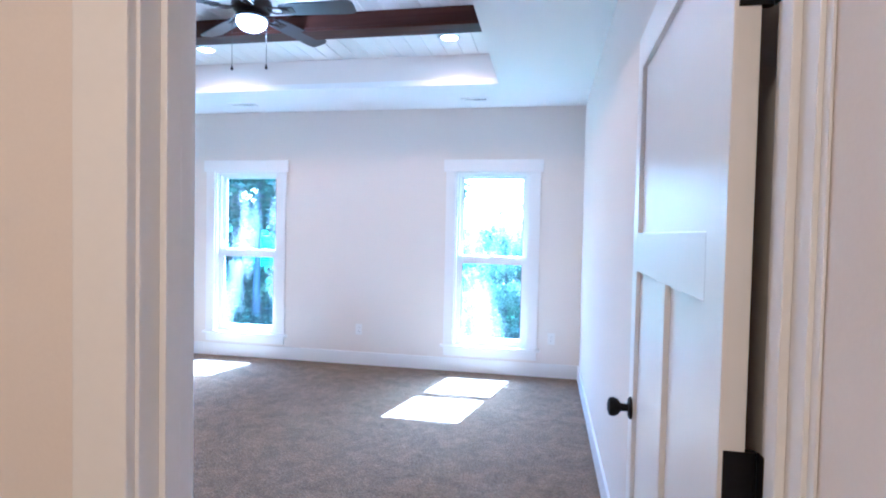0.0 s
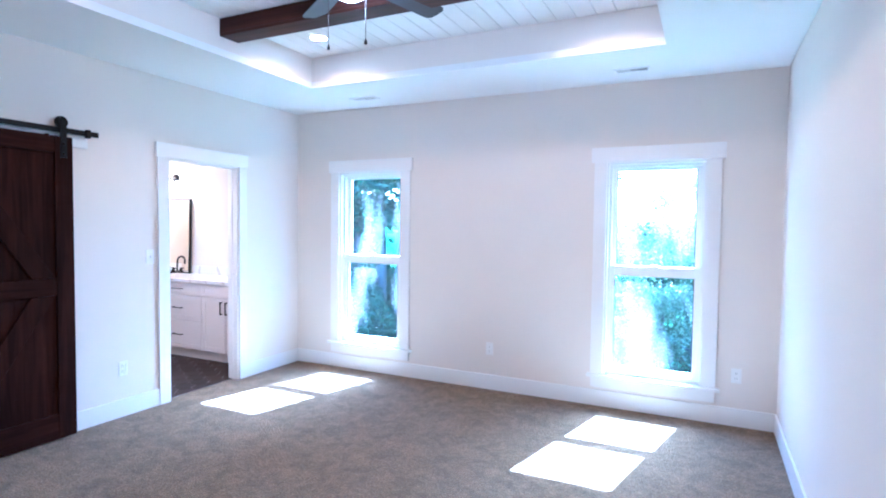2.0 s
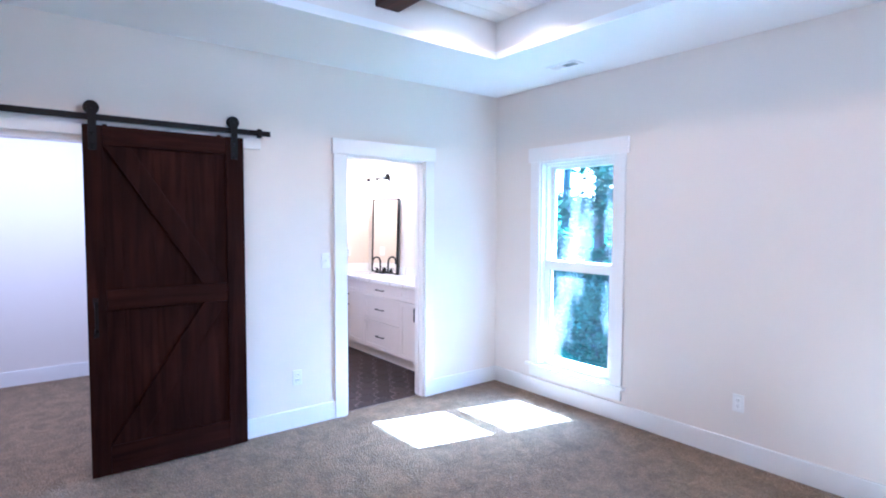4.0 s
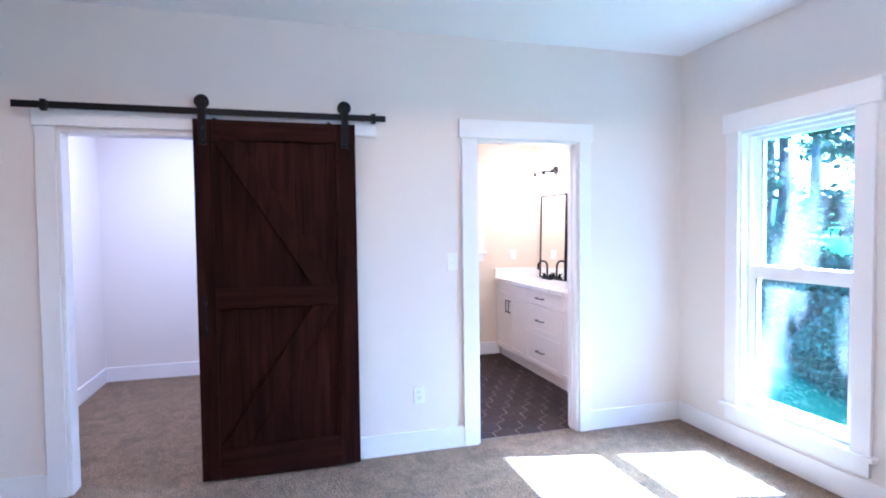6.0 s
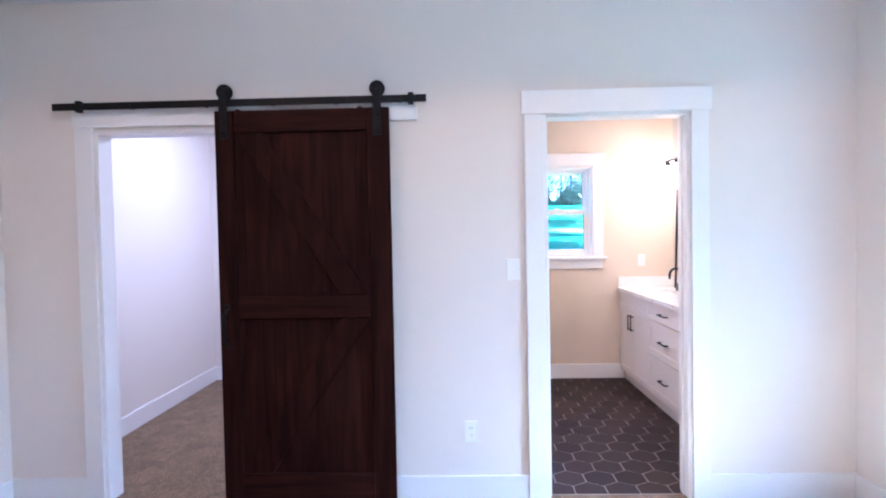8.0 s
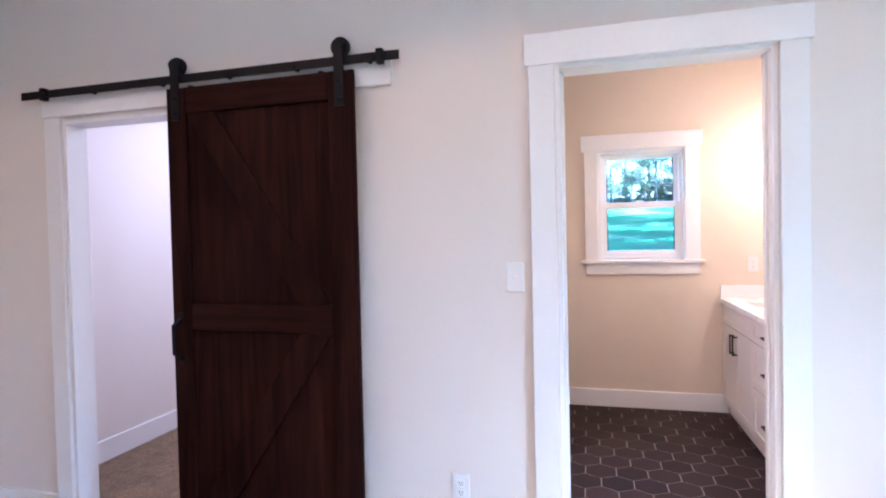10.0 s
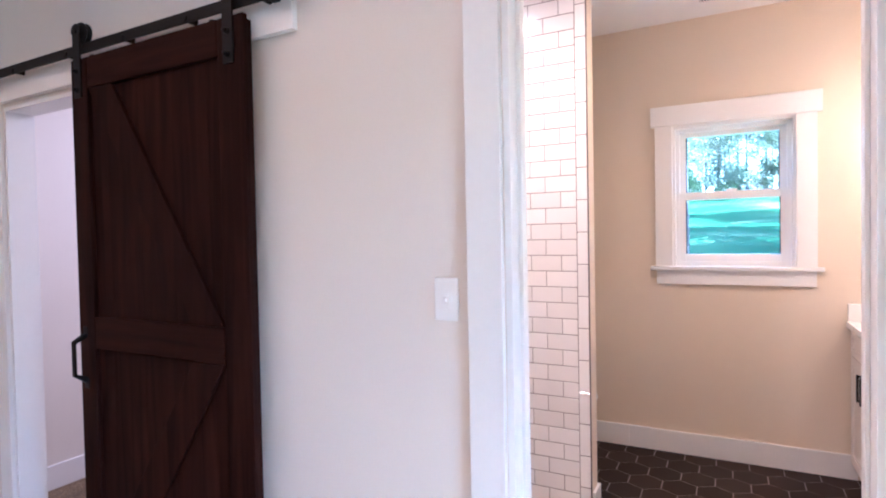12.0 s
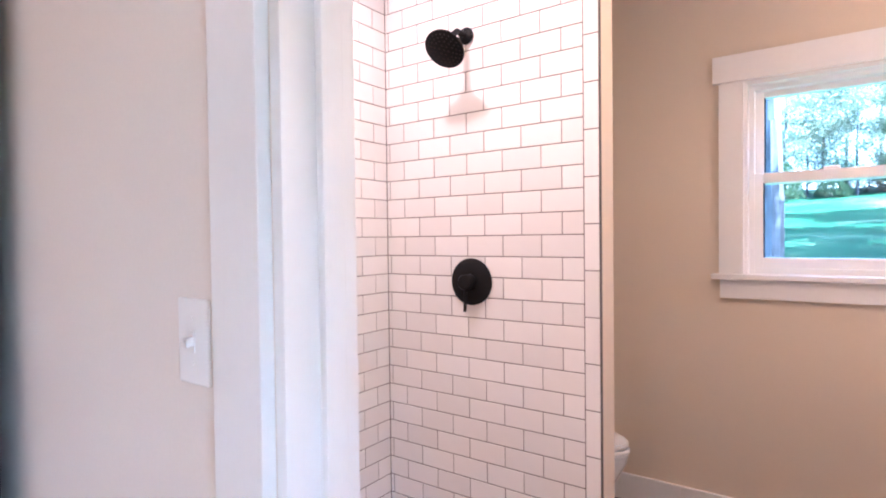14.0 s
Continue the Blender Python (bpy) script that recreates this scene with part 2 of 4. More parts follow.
VINYL = surface("window_vinyl", (0.82, 0.82, 0.81), 0.3, spread=0.015, bump=0.02)
PLASTIC = surface("white_plastic", (0.80, 0.79, 0.77), 0.3, spread=0.01, bump=0.0)
BLACK = surface("black_metal", (0.009, 0.009, 0.010), 0.5, 0.0, spread=0.25, spec=0.14, fine=200, bump=0.1)
BRONZE = surface("dark_bronze", (0.03, 0.022, 0.018), 0.38, 0.7, spread=0.2, fine=150, bump=0.05)
BLADE = surface("fan_blade_finish", (0.035, 0.038, 0.045), 0.32, spread=0.2, big=3, fine=40, bump=0.05, stretch=(0.4, 6, 6))
CARPET = carpet_material()
STAIN = wood_material("dark_stained_wood", (0.0092, 0.0031, 0.0026), (0.0290, 0.0098, 0.0068), 0.62, spec=0.05)
STAIN_Y = wood_material("dark_stained_rail", (0.0092, 0.0031, 0.0026), (0.0290, 0.0098, 0.0068), 0.62, "y", spec=0.05)
BEAM = wood_material("beam_wood", (0.022, 0.008, 0.0065), (0.075, 0.027, 0.018), 0.5, "x", 0.7)
SHIPLAP = surface("shiplap_paint", (0.80, 0.79, 0.77), 0.5, spread=0.05, big=1.5, fine=30, bump=0.2, stretch=(6, 0.5, 6))
HEX = surface("slate_hex_tile", (0.028, 0.0175, 0.0155), 0.6, spread=0.22, big=5, fine=45, bump=0.15, piece=0.3, spec=0.16)
GROUT = surface("floor_grout", (0.32, 0.27, 0.24), 0.9, spread=0.12, big=5, fine=120, bump=0.2)
SUBWAY = surface("white_glazed_tile", (0.80, 0.785, 0.765), 0.12, spread=0.015, big=6, fine=20, bump=0.03, piece=0.05, coat=0.3)
DARKGROUT = surface("dark_grout", (0.11, 0.10, 0.095), 0.95, spread=0.15, fine=120, bump=0.2)
CABINET = surface("cabinet_paint", (0.73, 0.68, 0.64), 0.35, spread=0.02, big=2, fine=70, bump=0.04)
PORCELAIN = surface("porcelain", (0.82, 0.81, 0.79), 0.08, spread=0.01, bump=0.0, coat=0.5)
QUARTZ = quartz_material()
GLASS, CLEARGLASS = glass_material("dusty_window_glass", 0.042), glass_material("window_glass", 0.004)
MIRROR, _n, _l, _b = material("mirror_silver")
_b.inputs["Base Color"].default_value, _b.inputs["Metallic"].default_value, _b.inputs["Roughness"].default_value = (0.9, 0.9, 0.9, 1), 1.0, 0.015
CAN_GLOW = glow_material("can_lens", (1.0, 0.9, 0.8), 1.2)
GLOBE = glow_material("opal_globe", (1.0, 0.93, 0.85), 1.0)
BULB = glow_material("warm_bulb", (1.0, 0.82, 0.65), 3)
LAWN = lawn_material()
BARK = wood_material("bark", (0.04, 0.042, 0.047), (0.13, 0.135, 0.145), 0.9, "z", 0.6)
LEAF = leaf_material("leaf", (0.05, 0.082, 0.044))
PALELEAF = leaf_material("pale_leaf", (0.15, 0.19, 0.125))
NEEDLE = leaf_material("dark_leaf", (0.03, 0.065, 0.032))
SIDING = surface("house_siding", (0.5, 0.5, 0.48), 0.7)


# ---- building helpers ----
def box(bm, x0, y0, z0, x1, y1, z1, bevel=0.0, turn=None):
    m = Matrix.Translation(((x0 + x1) / 2, (y0 + y1) / 2, (z0 + z1) / 2)) @ Matrix.Diagonal((x1 - x0, y1 - y0, z1 - z0, 1))
    made = bmesh.ops.create_cube(bm, size=1.0, matrix=(turn @ m) if turn else m)["verts"]
    if bevel:
        edges = {e for v in made for e in v.link_edges}
        bmesh.ops.bevel(bm, geom=list(edges), offset=bevel, segments=2, affect="EDGES", profile=0.6)
    return bm


def rod(bm, a, b, r0, r1=None, seg=16, caps=True):
    a, b = Vector(a), Vector(b)
    turn = (b - a).to_track_quat("Z", "Y").to_matrix().to_4x4()
    bmesh.ops.create_cone(bm, cap_ends=caps, segments=seg, radius1=r0, radius2=r0 if r1 is None else r1, depth=(b - a).length,
                          matrix=Matrix.Translation((a + b) / 2) @ turn)
    return bm


def lathe(bm, profile, place=(0, 0, 0), turn=None, seg=28):
    """Turns a profile of (radius, height) round the z axis."""
    m = Matrix.Translation(place) @ (turn or Matrix())
    rings = [[bm.verts.new(m @ Vector((r * math.cos(2 * math.pi * i / seg), r * math.sin(2 * math.pi * i / seg), h))) for i in range(seg)] for r, h in profile]
    for p, q in zip(rings, rings[1:]):
        for i in range(seg):
            bm.faces.new((p[i], p[(i + 1) % seg], q[(i + 1) % seg], q[i]))
    for ring, flip in ((rings[0], True), (rings[-1], False)):
        bm.faces.new(ring[::-1] if flip else ring)
    return bm


def tube(bm, points, r, seg=10):
    for a, b in zip(points, points[1:]):
        rod(bm, a, b, r, seg=seg)
        bmesh.ops.create_uvsphere(bm, u_segments=seg, v_segments=6, radius=r, matrix=Matrix.Translation(b))
    return bm


def prism(bm, outline, axis, lo, hi):
    """A flat outline of (u, v) made thick along an axis: x gives (y, z), y gives (x, z), z gives (x, y)."""
    put = {"x": lambda u, v, w: (w, u, v), "y": lambda u, v, w: (u, w, v), "z": lambda u, v, w: (u, v, w)}[axis]
    a, b = [bm.verts.new(put(u, v, lo)) for u, v in outline], [bm.verts.new(put(u, v, hi)) for u, v in outline]
    bm.faces.new(a), bm.faces.new(b[::-1])
    for i in range(len(a)):
        j = (i + 1) % len(a)
        bm.faces.new((a[j], a[i], b[i], b[j]))
    bmesh.ops.recalc_face_normals(bm, faces=bm.faces)
    return bm


def part(name, bm, mat, parent=None, label="", smooth=False):
    me = bpy.data.meshes.new(name)
    bm.to_mesh(me)
    bm.free()
    me.materials.append(mat)
    if smooth:
        for p in me.polygons:
            p.use_smooth = True
        me.set_sharp_from_angle(angle=radians(40))
    ob = new(name, me)
    ob.parent = parent
    if label:
        ob["label"] = label
    return ob


def B(*args, **kw):
    return box(bmesh.new(), *args, **kw)


def thing(name, label, category, group="", kind="", place=None):
    ob = new(name)
    if place is not None:
        ob.matrix_world = place
    return tagged(ob, label, category, group, kind)


def struct(name, bm, mat, label, category, smooth=False):
    return tagged(part(name, bm, mat, None, "", smooth), label, category, "", "structure")


def holed(axis, lo, hi, u0, u1, z0, z1, holes):
    """A wall across an axis (x or y) from lo to hi, along u, with square holes (u0, u1, z0, z1) right through it."""
    us = sorted({u0, u1, *(h[0] for h in holes), *(h[1] for h in holes)})
    zs = sorted({z0, z1, *(h[2] for h in holes), *(h[3] for h in holes)})
    bm = bmesh.new()
    for a, b in zip(us, us[1:]):
        run = None
        for c, d in zip(zs, zs[1:]):
            open_here = any(h[0] <= a and b <= h[1] and h[2] <= c and d <= h[3] for h in holes)
            if not open_here:
                run = (run[0], d) if run else (c, d)
            if (open_here or d == zs[-1]) and run:
                if axis == "x":
                    box(bm, lo, a, run[0], hi, b, run[1])
                elif axis == "y":
                    box(bm, a, lo, run[0], b, hi, run[1])
                else:
                    box(bm, a, run[0], lo, b, run[1], hi)
                run = None
    bmesh.ops.remove_doubles(bm, verts=bm.verts, dist=0.0002)
    return bm


# ---- the large structure ----
W, N, E, S, H, TOP = -3.715, 6.15, 0.91, 1.345, 2.74, 3.0
HE, SW = 0.874, 1.552
BW, CW = -6.17, -6.29
TRAY = (-2.796, 0.121, 2.45, 5.264)

struct("wall_north", holed("y", N, N + 0.15, BW - 0.15, E + 0.15, -0.3, 3.1, [(-3.149, -2.381, 0.275, 2.083), (-0.381, 0.389, 0.275, 2.083)]), PAINT, "pale greige painted wall with two tall windows", "wall")
struct("wall_west", holed("x", W - 0.115, W, S, N, 0, H, [(2.085, 2.9, 0, 2.045), (4.515, 5.285, 0, 2.078)]), PAINT, "pale greige painted wall with two cased openings", "wall")
struct("wall_hall_east", B(HE, -1.5, 0, E - 0.0005, S - 0.1155, H), PAINT, "tan painted hallway side wall", "wall")
struct("wall_east", B(E, -1.5, -0.3, E + 0.15, N, 3.1), PAINT, "pale greige painted plain wall", "wall")
struct("wall_south", holed("y", S - 0.115, S, W - 0.115, E, 0, H, [(-0.039, 0.882, 0, 2.07)]), PAINT, "pale greige painted wall with the entry door", "wall")
struct("wall_south_west", B(W, S + 0.0005, 0, -0.62, SW, H), PAINT, "pale greige painted wall beside the closet doorway", "wall")
struct("wall_exterior_west", holed("x", BW - 0.15, BW, 3.425, N, -0.3, 3.1, [(4.705, 5.371, 1.2, 2.087)]), BATHPAINT, "beige painted bathroom wall with a small window", "wall")
struct("wall_closet_west", B(CW - 0.15, 1.43, -0.3, CW, 3.425, 3.1), PAINT, "pale painted closet end wall", "wall")
struct("wall_closet_south", B(CW, 1.43, 0, W - 0.115, 1.54, H), PAINT, "pale painted closet side wall", "wall")
struct("wall_partition", B(CW, 3.37, 0, W - 0.115, 3.425, H), PAINT, "painted closet side of the wall to the bathroom", "wall")
struct("wall_partition_bath", B(BW, 3.4255, 0, W - 0.115, 3.48, H), BATHPAINT, "painted wall between closet and bathroom", "wall")
struct("wall_shower_stub", B(-5.205, 3.48, 0, -5.092, 4.42, H), BATHPAINT, "short painted wall beside the shower", "wall")
struct("wall_hall_west", B(-1.4, -1.5, 0, -1.3, S - 0.115, H), PAINT, "tan painted hallway wall", "wall")
struct("wall_hall_south", B(-1.4, -1.6, 0, E + 0.15, -1.5, H), PAINT, "tan painted hallway end wall", "wall")

struct("floor", B(-3.772, S - 0.115, -0.3, E, N, 0), CARPET, "beige-brown cut pile wall-to-wall carpet", "carpet")
struct("floor_hall", B(-1.4, -1.6, -0.3, E, S - 0.115, 0), CARPET, "beige-brown cut pile hallway carpet", "carpet")
struct("floor_closet", B(CW, 1.54, -0.3, -3.772, 3.37, 0), CARPET, "beige-brown cut pile closet carpet", "carpet")
bath_floor = struct("floor_bathroom", B(BW, 3.48, -0.3, -3.772, N, 0.003), GROUT, "dark slate hexagon tile floor with pale grout", "tile floor")

struct("ceiling", holed("z", H, H + 0.05, W - 0.115, E, S - 0.115, N, [(TRAY[0], TRAY[1], TRAY[2], TRAY[3])]), CEIL, "flat white painted ceiling round a raised tray", "ceiling")
for x0, y0, x1, y1 in ((TRAY[0] - 0.08, TRAY[2] - 0.08, TRAY[0], TRAY[3] + 0.08), (TRAY[1], TRAY[2] - 0.08, TRAY[1] + 0.08, TRAY[3] + 0.08),
                       (TRAY[0], TRAY[2] - 0.08, TRAY[1], TRAY[2]), (TRAY[0], TRAY[3], TRAY[1], TRAY[3] + 0.08)):
    struct("ceiling_tray_side", B(x0, y0, H + 0.0505, x1, y1, TOP + 0.05), PAINT, "greige painted upright side of the ceiling tray", "ceiling")
bm = bmesh.new()
px = TRAY[0]
while px < TRAY[1] - 0.01:
    box(bm, px + 0.002, TRAY[2], TOP, min(px + 0.134, TRAY[1]), TRAY[3], TOP + 0.016, bevel=0.003)
    px += 0.137
box(bm, TRAY[0], TRAY[2], TOP + 0.012, TRAY[1], TRAY[3], TOP + 0.045)
struct("ceiling_planks", bm, SHIPLAP, "white painted shiplap boards in the ceiling tray", "ceiling")
struct("ceiling_bathroom", B(BW, 3.48, H, W - 0.115, N, H + 0.05), CEIL, "white painted bathroom ceiling", "ceiling")
struct("ceiling_closet", B(CW, 1.43, H, W - 0.115, 3.37, H + 0.05), CEIL, "white painted closet ceiling", "ceiling")
struct("ceiling_hall", B(-1.4, -1.6, H, E, S - 0.115, H + 0.05), CEIL, "white painted hallway ceiling", "ceiling")
struct("roof", B(BW - 0.6, -1.8, 3.1, E + 0.6, N + 0.16, 3.2), SIDING, "plain flat cover over the rooms", "roof")


def baseboard(x0, y0, x1, y1, nx, ny, z=0.0):
    """A flat skirting board from (x0, y0) to (x1, y1) on a wall that faces (nx, ny)."""
    t = 0.015
    bm = B(min(x0, x1, x0 + nx * t, x1 + nx * t), min(y0, y1, y0 + ny * t, y1 + ny * t), z, max(x0, x1, x0 + nx * t, x1 + nx * t), max(y0, y1, y0 + ny * t, y1 + ny * t), z + 0.14, bevel=0.003)
    return struct("baseboard", bm, TRIM, "white painted flat baseboard", "baseboard")


baseboard(W, N, E, N, 0, -1)
baseboard(E, S, E, N - 0.016, -1, 0)
baseboard(W, 5.381, W, N - 0.016, 1, 0)
baseboard(W, 2.996, W, 4.418, 1, 0)
baseboard(W, SW, W, 1.984, 1, 0)
baseboard(W + 0.016, SW, -0.62, SW, 0, 1)
baseboard(-0.62, S, -0.62, SW, 1, 0)
baseboard(-0.604, S, -0.14, S, 0, 1)
baseboard(BW, 4.43, BW, 5.655, 1, 0, 0.007)
baseboard(BW, 3.48, BW, 4.43, 1, 0, 0.007)
baseboard(-5.205, 3.5, -5.205, 4.42, -1, 0, 0.007)
baseboard(-5.22, 4.42, -5.096, 4.42, 0, 1, 0.007)
baseboard(CW, 1.54, CW, 3.37, 1, 0)
baseboard(CW + 0.016, 1.54, W - 0.115, 1.54, 0, 1)
baseboard(CW + 0.016, 3.37, W - 0.115, 3.37, 0, -1)


def trim(bm, label):
    return struct("trim", bm, TRIM, label, "door trim")


def cased(x, out, y0, y1, top, head=True, left=True, right=True):
    """Flat casing of an opening in a wall across x; out is the way it faces."""
    a, b = sorted((x, x + 0.02 * out))
    if left:
        trim(B(a, y0 - 0.1, 0, b, y0 - 0.003, top, bevel=0.002), "white flat side casing of a doorway")
    if right:
        trim(B(a, y1 + 0.003, 0, b, y1 + 0.095, top, bevel=0.002), "white flat side casing of a doorway")
    if head:
        a, b = sorted((x, x + 0.026 * out))
        trim(B(a, y0 - 0.115, top + 0.001, b, y1 + 0.108, top + 0.122, bevel=0.002), "white flat head casing over a doorway")


def jambs(x0, x1, y0, y1, top):
    trim(B(x0, y0, 0, x1, y0 + 0.018, top, bevel=0.002), "white side jamb of a doorway")
    trim(B(x0, y1 - 0.018, 0, x1, y1, top, bevel=0.002), "white side jamb of a doorway")
    trim(B(x0, y0 + 0.018, top - 0.018, x1, y1 - 0.018, top, bevel=0.002), "white head jamb of a doorway")


cased(W, 1, 4.515, 5.285, 2.076)
jambs(W - 0.117, W + 0.002, 4.515, 5.285, 2.078)
cased(W - 0.115, -1, 4.515, 5.285, 2.076)
bm = B(-3.80, 4.533, 0, -3.765, 4.545, 2.059, bevel=0.002)
trim(bm, "white door stop strip in a doorway")
trim(B(-3.80, 5.258, 0, -3.765, 5.267, 2.059, bevel=0.002), "white door stop strip in a doorway")
cased(W, 1, 2.085, 2.9, 2.06, head=False)
jambs(W - 0.117, W + 0.002, 2.085, 2.9, 2.045)
trim(B(W, 1.977, 2.062, W + 0.024, 3.846, 2.188, bevel=0.002), "white board on the wall behind the door track")

# entry doorway
JL, JR = -0.039, 0.882
trim(B(JL, S - 0.117, 0, JL + 0.018, S + 0.002, 2.052, bevel=0.002), "white side jamb of the entry door")
trim(B(JR - 0.018, S - 0.117, 0, JR, S + 0.002, 2.052, bevel=0.002), "white side jamb of the entry door")
trim(B(JL, S - 0.117, 2.053, JR, S + 0.002, 2.07, bevel=0.002), "white head jamb of the entry door")
trim(B(JL + 0.018, S - 0.075, 0, JL + 0.03, S - 0.04, 2.04, bevel=0.002), "white door stop strip of the entry door")
trim(B(JR - 0.03, S - 0.075, 0, JR - 0.018, S - 0.04, 2.04, bevel=0.002), "white door stop strip of the entry door")
for y0, y1 in ((S - 0.135, S - 0.115), (S, S + 0.02)):
    right = HE - 0.001 if y0 < S else E - 0.001
    trim(B(JL - 0.08, y0, 0, JL + 0.012, y1, 2.07, bevel=0.003), "white flat side casing of the entry door")
    trim(B(JR - 0.012, y0, 0, right, y1, 2.07, bevel=0.003), "white flat side casing of the entry door")
    trim(B(JL - 0.097, y0 - 0.003, 2.071, right, y1 + 0.003, 2.2, bevel=0.003), "white flat head casing of the entry door")


# ---- windows ----
def window(name, place, half, z0, z1, meet, label, casing=0.1):
    """A double-hung window: u to the side, v outwards, z up, in the opening 2 * half wide from z0 to z1.
    meet: top of the lower glass, top of the lower sash, foot of the upper glass."""
    w = thing(name, label, "window", "", "structure", place)
    f = half
    part("casing", B(-f - casing, -0.02, z0 + 0.004, -f + 0.003, 0, z1, bevel=0.002), TRIM, w)
    part("casing", B(f - 0.003, -0.02, z0 + 0.004, f + casing, 0, z1, bevel=0.002), TRIM, w)
    part("head_casing", B(-f - casing - 0.025, -0.026, z1 + 0.001, f + casing + 0.025, 0, z1 + 0.125, bevel=0.002), TRIM, w)
    part("window_sill", B(-f - casing - 0.03, -0.045, z0 - 0.022, f + casing + 0.03, 0.06, z0 + 0.003, bevel=0.004), TRIM, w)
    part("apron", B(-f - casing + 0.005, -0.02, z0 - 0.11, f + casing - 0.005, 0, z0 - 0.023, bevel=0.002), TRIM, w)
    bm = bmesh.new()
    for s in (-1, 1):
        box(bm, min(s * f, s * (f - 0.018)), 0.0, z0, max(s * f, s * (f - 0.018)), 0.15, z1)
    box(bm, -f + 0.018, 0.0, z1 - 0.018, f - 0.018, 0.15, z1)
    part("window_frame", bm, TRIM, w)
    bm = bmesh.new()
    for s in (-1, 1):
        box(bm, min(s * (f - 0.018), s * (f - 0.04)), 0.05, z0, max(s * (f - 0.018), s * (f - 0.04)), 0.14, z1 - 0.018, bevel=0.002)
    box(bm, -f + 0.04, 0.05, z1 - 0.04, f - 0.04, 0.14, z1 - 0.018, bevel=0.002)
    box(bm, -f + 0.04, 0.05, z0, f - 0.04, 0.14, z0 + 0.03, bevel=0.002)
    part("track", bm, VINYL, w, "white vinyl sash track")
    for nm, a, b, v in (("upper_sash", meet[2] - 0.052, z1 - 0.03, 0.096), ("lower_sash", z0 + 0.022, meet[1], 0.052)):
        bm = bmesh.new()
        e, i = f - 0.038, f - 0.075
        low, top = (0.052, 0.036) if nm == "upper_sash" else (0.055, meet[1] - meet[0])
        for s in (-1, 1):
            box(bm, min(s * e, s * i), v, a, max(s * e, s * i), v + 0.042, b, bevel=0.003)
        box(bm, -i, v, a, i, v + 0.042, a + low, bevel=0.003)
        box(bm, -i, v, b - top, i, v + 0.042, b, bevel=0.003)
        sash = part(nm, bm, VINYL, w)
        pane = part("pane", B(-i - 0.004, v + 0.013, a + low - 0.004, i + 0.004, v + 0.018, b - top + 0.004), CLEARGLASS if name == "window_3" else GLASS, sash)
        pane.visible_shadow = False
        gas = bmesh.new()
        for s in (-1, 1):
            box(gas, min(s * i, s * (i - 0.006)), v + 0.006, a + low, max(s * i, s * (i - 0.006)), v + 0.012, b - top)
        part("glazing_bead", gas, BLACK, sash, "thin dark glazing bead")
        if nm == "lower_sash":
            part("sash_lock", B(-0.03, v + 0.004, b, 0.03, v + 0.036, b + 0.014, bevel=0.004), VINYL, sash)
    return w


window("window_1", Matrix.Translation((-2.765, N, 0)), 0.384, 0.275, 2.083, (1.129, 1.212, 1.213), "tall white double-hung window with flat casing")
window("window_2", Matrix.Translation((0.004, N, 0)), 0.385, 0.275, 2.083, (1.129, 1.212, 1.213), "tall white double-hung window with flat casing")
window("window_3", Matrix.Translation((BW, 5.038, 0)) @ Matrix.Rotation(radians(90), 4, "Z"), 0.333, 1.2, 2.087, (1.62, 1.667, 1.67), "small white double-hung bathroom window")


# ---- bedroom ----
def ceiling_beam():
    t = thing("ceiling_beam", "dark brown stained timber beam across the ceiling tray", "beam")
    part("underside_board", B(TRAY[0] + 0.001, 4.245, 2.875, TRAY[1] - 0.001, 4.415, 2.897, bevel=0.004), BEAM, t)
    part("side_board", B(TRAY[0] + 0.001, 4.245, 2.8975, TRAY[1] - 0.001, 4.267, TOP, bevel=0.003), BEAM, t)
    part("side_board", B(TRAY[0] + 0.001, 4.393, 2.8975, TRAY[1] - 0.001, 4.415, TOP, bevel=0.003), BEAM, t)


ceiling_beam()


def recessed_light(x, y, z, r=0.085, group="recessed lights of the ceiling tray"):
    t = thing("recessed_light", "lit round recessed ceiling light with white trim", "ceiling light", group, place=Matrix.Translation((x, y, z)))
    ring = bmesh.new()
    lathe(ring, [(r, 0.0), (r, -0.006), (r - 0.008, -0.009), (r - 0.02, -0.006), (r - 0.022, 0.0)])
    part("trim_ring", ring, PLASTIC, t, smooth=True)
    part("lens", lathe(bmesh.new(), [(r - 0.021, -0.001), (r - 0.021, -0.0045), (r - 0.04, -0.006), (0.004, -0.0065)]), CAN_GLOW, t, "glowing frosted lens", True)


for cx, cy in CANS:
    recessed_light(cx, cy, TOP)
recessed_light(-4.45, 3.92, H, group="recessed lights of the bathroom")
# Fixture added to go with the assumed, unseen fill lamp.
recessed_light(-4.7, 4.9, H, group="recessed lights of the bathroom")


